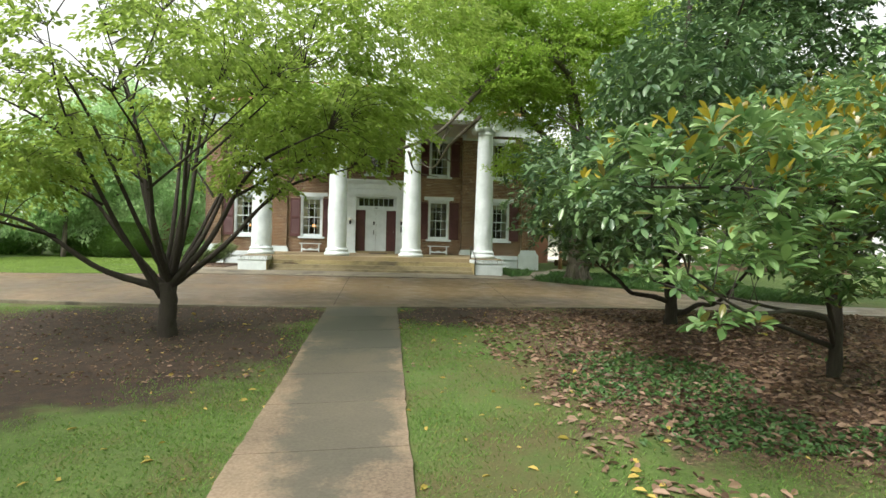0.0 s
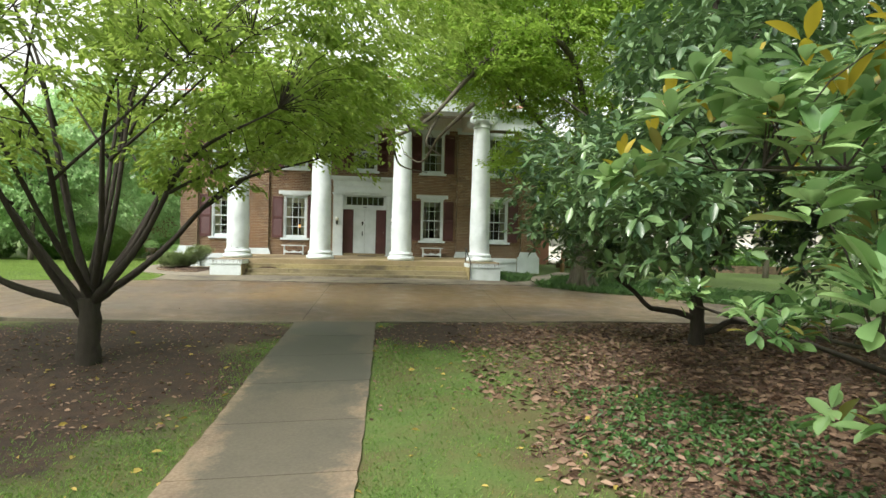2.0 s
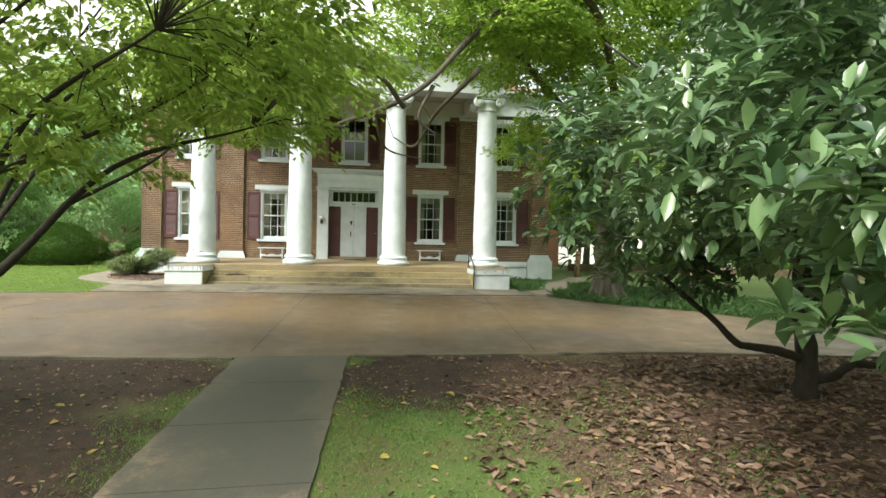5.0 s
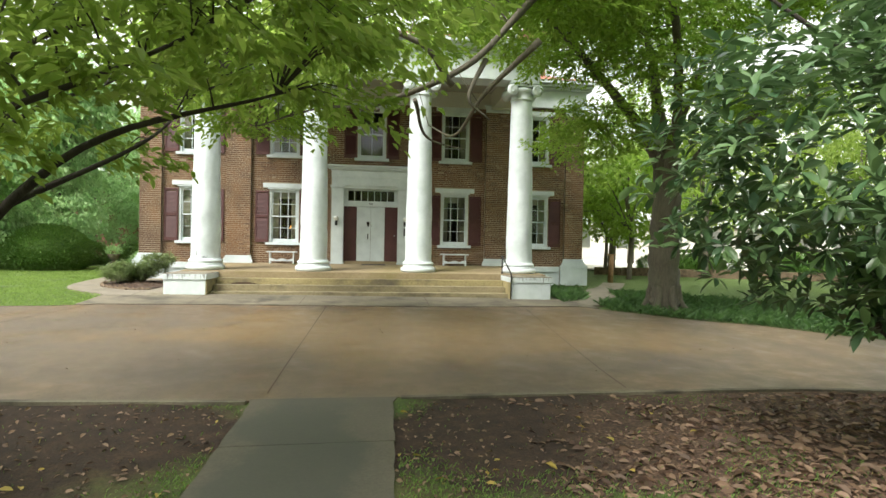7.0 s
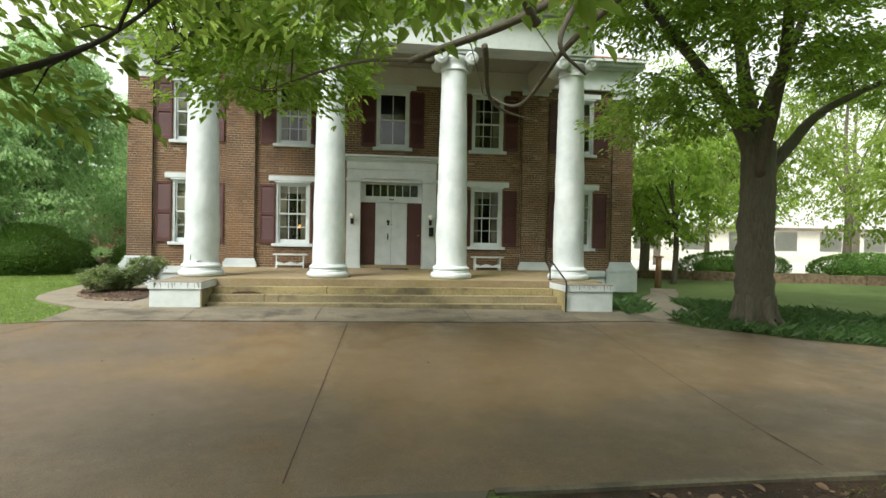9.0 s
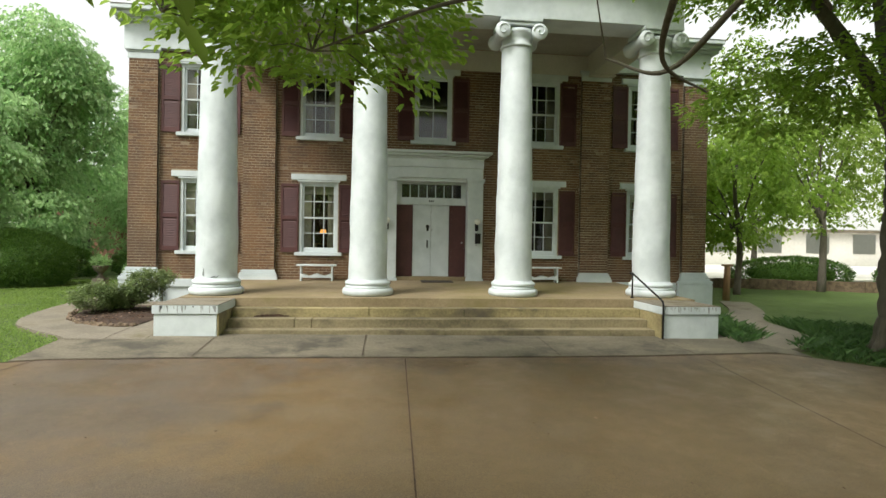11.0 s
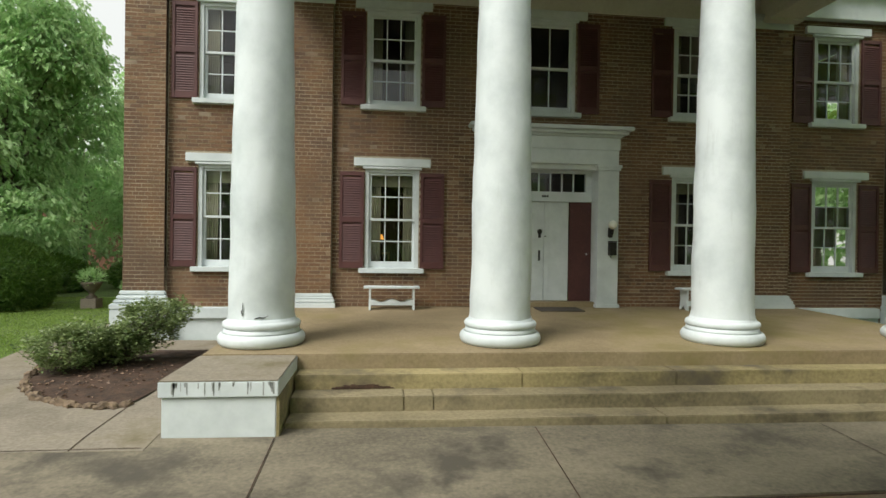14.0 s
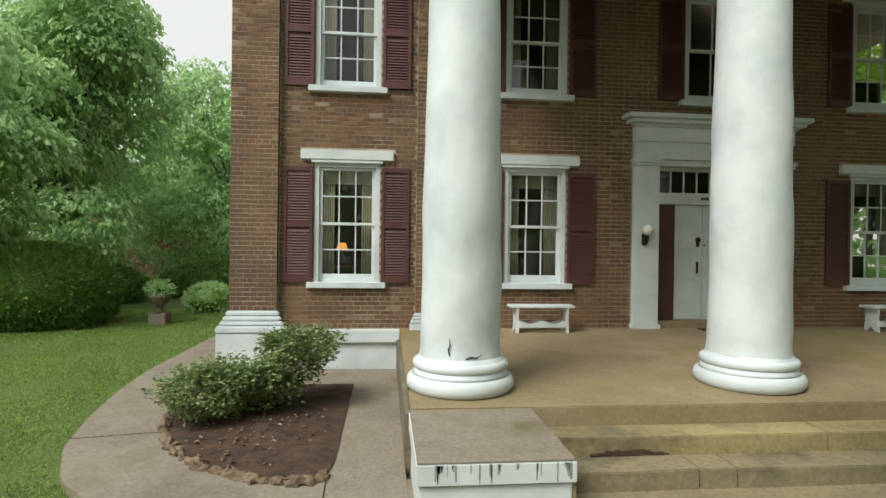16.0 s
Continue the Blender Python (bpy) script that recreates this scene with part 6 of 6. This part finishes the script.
def blades(name, pts, h, w, material, label, category, lean=0.35):
    n = len(pts)
    a = RNG.uniform(0, 2 * np.pi, n)
    d = np.stack([np.cos(a) * lean, np.sin(a) * lean, np.ones(n)], 1) + RNG.normal(0, 0.15, (n, 3))
    hh = (h * RNG.uniform(0.5, 1.4, n))[:, None]
    s = np.stack([-np.sin(a), np.cos(a), np.zeros(n)], 1) * w
    v = np.stack([pts - s, pts + s, pts + d * hh * 0.6 + s * 0.6, pts + d * hh + np.stack([np.cos(a), np.sin(a), np.zeros(n)], 1) * hh * lean * 0.6 - np.array([0, 0, 0.1]) * hh], 1).reshape(-1, 3)
    f = (np.arange(n)[:, None] * 4 + np.array([0, 1, 2, 3])).tolist()
    ob = raw(name, v, f, material, None, label)
    return tagged(ob, "", category, kind="stuff")


def on_ground(x, y, dz=0.0):
    return np.stack([x, y, ground_z(x, y) + dz], 1)


def mask_at(x, y, ells):
    m = np.zeros(len(x))
    for cx_, cy_, rx, ry in ells:
        m = np.maximum(m, 1 - np.sqrt(((x - cx_) / rx) ** 2 + ((y - cy_) / ry) ** 2))
    return m


def wobble(x, y, s=0.9):
    return np.array([noise.noise(Vector((a * s, b * s, 3.3))) for a, b in zip(x, y)])


# short lawn
n = 330000
x, y = RNG.uniform(-9, 8, n), RNG.uniform(-28.5, -14.6, n)
lw = np.interp(y, [-45, -24.2, -18.4, -14.6], [-2.2, -1.72, -1.55, -1.4])
rw = np.interp(y, [-45, -24.4, -18.5, -14.6], [-0.45, 0.02, 0.25, 0.42])
ok = ((x < lw - 0.02) | (x > rw + 0.02)) & (y < np.interp(x, [-9, -5, 0, 6, 10], [-13.95, -14.42, -14.58, -14.5, -15.1]) - 0.1)
m = np.maximum(mask_at(x, y, DIRT), mask_at(x, y, LITTER)) + 0.25 * wobble(x, y, 1.1) + 0.4 * wobble(x, y, 0.45)
ok &= (RNG.uniform(0, 1, n) > np.clip(0.25 + m * 2.4, 0.02, 0.985))
blades("lawn_grass", on_ground(x[ok], y[ok]), 0.032, 0.0045, M_BLADE, "short green lawn grass with clover", "grass", 0.6)
n = 150000
x, y = RNG.uniform(-18, -6.9, n), RNG.uniform(-7.9, 8, n)
ok = (x < np.interp(y, [-7.2, -5.9, -5.75, -5.2, -4.5, -3.7, -2.7, -1.5, 1.2, 12], [-6.97, -6.97, -7.05, -7.8, -8.54, -8.94, -9.2, -9.4, -9.46, -9.35])) & (y > np.interp(x, [-16, -12, -7.5, -6.9], [-8.1, -7.85, -7.45, -7.2]))
blades("west_lawn_grass", on_ground(x[ok], y[ok]), 0.035, 0.008, M_MOWN, "bright green mown lawn beside the house", "grass", 0.6)
n = 40000
x, y = RNG.uniform(5.6, 15, n), RNG.uniform(-13, 1, n)
edge = np.interp(x, [5.9, 7.0, 8.3, 9.4, 10.7, 14, 20], [-6.7, -7.6, -8.6, -9.2, -10.6, -13.0, -16.0])
wx = np.interp(y, [-6.1, -5.7, -4.6, -2.8, -1.0, 1.5], [6.0, 6.9, 7.4, 7.9, 9.2, 10.5])
ok = (y > edge + 0.1) & (np.abs(x - wx) > 0.55) & ((y < -1.0) | (x > 8.6)) & (y < np.interp(x, [5.5, 9, 12, 15], [-0.2, -3.5, -6.5, -9.5]))
blades("border_grass", on_ground(x[ok], y[ok]), 0.17, 0.009, M_TURF, "dense dark green border grass in the planted beds", "grass", 0.7)


# fallen leaves
def litter(name, n, xr, yr, size, material, label, ells=None, lift=0.012, avoid=True):
    x, y = RNG.uniform(*xr, n), RNG.uniform(*yr, n)
    ok = np.ones(n, bool)
    if ells:
        ok &= mask_at(x, y, ells) + 0.3 * wobble(x, y, 0.8) + RNG.uniform(-0.25, 0.12, n) > 0
    if avoid:
        rw_ = np.interp(y, [-45, -24.4, -18.5, -14.6], [-0.45, 0.02, 0.25, 0.42])
        lw_ = np.interp(y, [-45, -24.2, -18.4, -14.6], [-2.2, -1.72, -1.55, -1.4])
        ok &= ((x > rw_) | (x < lw_)) & (y < np.interp(x, [-9, -5, 0, 6, 10], [-13.95, -14.42, -14.58, -14.5, -15.1]) - 0.1)
    x, y = x[ok], y[ok]
    a = RNG.uniform(0, 6.28, len(x))
    d = np.stack([np.cos(a), np.sin(a), RNG.normal(0.08, 0.18, len(x))], 1)
    o = leaves(name, on_ground(x, y, lift), d, size * RNG.uniform(0.5, 1.3, len(x)), 0.5, material, None, label, 0.22, 0.5, True)
    tagged(o, "", "leaves", kind="stuff")


litter("fallen_leaves", 21000, (1.8, 12.5), (-25.0, -14.6), 0.12, M_DRY, "brown dry magnolia leaves strewn over the soil", LITTER)
n = 26000
x, y = RNG.uniform(2.2, 9, n), RNG.uniform(-26.5, -18.3, n)
ok = (0.55 * wobble(x, y, 0.8) + 1.1 * mask_at(x, y, [(4.0, -21.3, 1.8, 2.3), (3.8, -23.6, 1.7, 1.3), (6.2, -24.2, 2.8, 1.6)]) + RNG.uniform(-0.35, 0.15, n)) > 0.36
aa = RNG.uniform(0, 6.28, ok.sum())
tagged(leaves("ground_ivy", on_ground(x[ok], y[ok], 0.02), np.stack([np.cos(aa), np.sin(aa), RNG.uniform(0.1, 0.9, len(aa))], 1), 0.075 * RNG.uniform(0.5, 1.4, len(aa)), 0.6, M_TURF, None, "dark green creeping ground cover over leaf litter"), "", "ground cover", kind="stuff")
litter("soil_leaves", 3800, (-9, 4), (-20.5, -14.6), 0.07, M_DRY, "small dry leaves on the bare soil", DIRT)
litter("lawn_leaves", 300, (-7, 4.5), (-27, -15), 0.105, M_YELLOW, "scattered yellowed leaves on the lawn")
litter("drive_leaves", 46, (-7, 8), (-14, -6.2), 0.05, M_DRY, "a few small leaves on the concrete", lift=0.045, avoid=False)
a, k = RNG.uniform(0, 6.28, 260), np.sqrt(RNG.uniform(0, 1, 260))
x, y = -7.1 + 0.75 * k * np.cos(a), -3.2 + 1.2 * k * np.sin(a)
tagged(leaves("bed_leaves", np.stack([x, y, ground_z(x, y) + 0.135 - 0.07 * k], 1), np.stack([np.cos(x * 50), np.sin(y * 50), 0 * x], 1), 0.06 * RNG.uniform(0.5, 1.3, 260), 0.5, M_DRY, None, "dry leaves on the mulch"), "", "leaves", kind="stuff")

# ---- garden things and the distance ----
urn = thing("garden_urn", pose(-11.3, 5.0, gz(-11.3, 5.0)), "small stone urn with a plant on a pedestal", "urn")
part("pedestal", boxes((-0.2, 0.2, -0.2, 0.2, 0, 0.28)), M_WALK, urn, "tan block pedestal", bevel=0.015)
part("bowl", lathe([(0.14, 0.28), (0.15, 0.31), (0.06, 0.38), (0.09, 0.46), (0.2, 0.56), (0.25, 0.68), (0.27, 0.72), (0.22, 0.72)], 24), M_APRON, urn, "grey stone bowl", True)
pp, gg = in_blobs([(0, 0, 0.86, 0.3, 0.3, 0.2)], 260, 0.2)
leaves("plant", pp, gg + np.array([0, 0, 0.5]), 0.12 * np.ones(260), 0.4, M_LEAF_FAR, urn)
post = thing("wooden_post", pose(10.66, 2.2, gz(10.66, 2.2)), "short weathered wooden post with a worn top", "post")
part("shaft", tube([(0, 0, -0.1), (0.01, 0, 0.6), (0.03, 0, 1.22)], [0.12, 0.11, 0.105], 10, wob=0.15), M_WOOD, post, "", True)
part("cap", boxes((-0.16, 0.20, -0.1, 0.1, 1.2, 1.27)), M_WOOD, post, bevel=0.02)

M_FARBRICK = two_scale("far_brick", (0.19, 0.09, 0.06), (0.27, 0.14, 0.09), 0.6, 12.0, 0.9)
M_PALE = two_scale("pale_wall", (0.6, 0.57, 0.52), (0.75, 0.72, 0.66), 0.2, 4.0, 0.85)
shed = thing("brick_outbuilding", pose(13.2, 14.0, gz(13.2, 14.0)), "low red brick outbuilding beyond the garden", "building")
part("wall", boxes((-4, 0.6, 0, 6, -0.2, 4.6)), M_FARBRICK, shed)
part("roof", boxes((-4.3, 0.9, -0.3, 6.3, 4.6, 4.85)), M_TRIM, shed)
part("drainpipe", tube([(-0.6, -0.06, 0), (-0.6, -0.06, 4.5)], [0.06, 0.06], 8), M_IRON, shed)
hall = thing("pale_building", pose(40, 38, gz(40, 38)), "long pale low building across the way", "building")
part("wall", boxes((-26, 26, 0, 8, -0.5, 3.6)), M_PALE, hall)
part("roof", boxes((-26.6, 26.6, -0.6, 8.6, 3.6, 3.9)), M_APRON, hall)
for k in range(9):
    w = part("window", boxes((-24 + k * 5.4, -21.4 + k * 5.4, -0.05, 0.1, 1.4, 3.4)), M_GLASS, hall)
    # Near-black sheet stands for the dark room behind each pane.
    part("backing", boxes((-24 + k * 5.4, -21.4 + k * 5.4, 0.1, 0.14, 1.4, 3.4)), M_DARK, hall)
wl = thing("low_wall", pose(19, 6, gz(19, 6), 0, 0, -22), "low grey stone garden wall", "wall")
for k in range(12):
    part("block", boxes((-7 + k * 1.5 + 0.01, -5.5 + k * 1.5 - 0.01, 0, 0.35, -0.3, 0.42 + 0.02 * (k % 3))), M_STONE, wl, bevel=0.02)
tagged(part("pavement", boxes((14, 70, 12, 36, 0.40, 0.47)), M_PALE, None, "pale concrete yard beyond the garden"), "", "pavement", kind="structure")
lodge = thing("brick_house", pose(-19, 26, gz(-19, 26)), "distant brick house hidden among the trees", "house")
part("wall", boxes((-7, 7, 0, 8, -0.2, 6.0)), M_FARBRICK, lodge)
part("roof", boxes((-7.4, 7.4, -0.4, 8.4, 6.0, 6.4)), M_ROOF, lodge)

# ---- bricks of the front ----
def brick_mesh(rows):
    v, f = [], []
    for (xa, xb, ya, yb, za, zb) in rows:
        k = len(v)
        v += [(xa, ya, za), (xb, ya, za), (xb, ya, zb), (xa, ya, zb), (xa, yb, za), (xb, yb, za), (xb, yb, zb), (xa, yb, zb)]
        f += [(k, k + 1, k + 2, k + 3), (k, k + 4, k + 5, k + 1), (k + 3, k + 2, k + 6, k + 7), (k, k + 3, k + 7, k + 4), (k + 1, k + 5, k + 6, k + 2)]
    return v, f


near_b = [b for b in BRICKS if b[0] < CX - 5.3 and b[4] < 1.75]
near_b = sorted(near_b, key=lambda b: (round(b[4], 2), b[0]))[:300]
chosen = set(near_b)
rest = [b for b in BRICKS if b not in chosen]
shared = {}
for (xa, xb, ya, yb, za, zb) in near_b:
    key = (round(xb - xa, 3), round(yb - ya, 2), round(zb - za, 3))
    if key not in shared:
        vv, ff = brick_mesh([(0, xb - xa, 0, yb - ya, 0, zb - za)])
        me = bpy.data.meshes.new("brick")
        me.from_pydata(vv, [], ff)
        me.materials.append(M_BRICK)
        shared[key] = me
    o = new("brick", shared[key])
    o.parent, o.location = WALL, (xa, ya, za)
vv, ff = brick_mesh(rest)
tagged(raw("bricks", vv, ff, M_BRICK, WALL, "old red and brown bricks laid in courses"), "", kind="stuff")
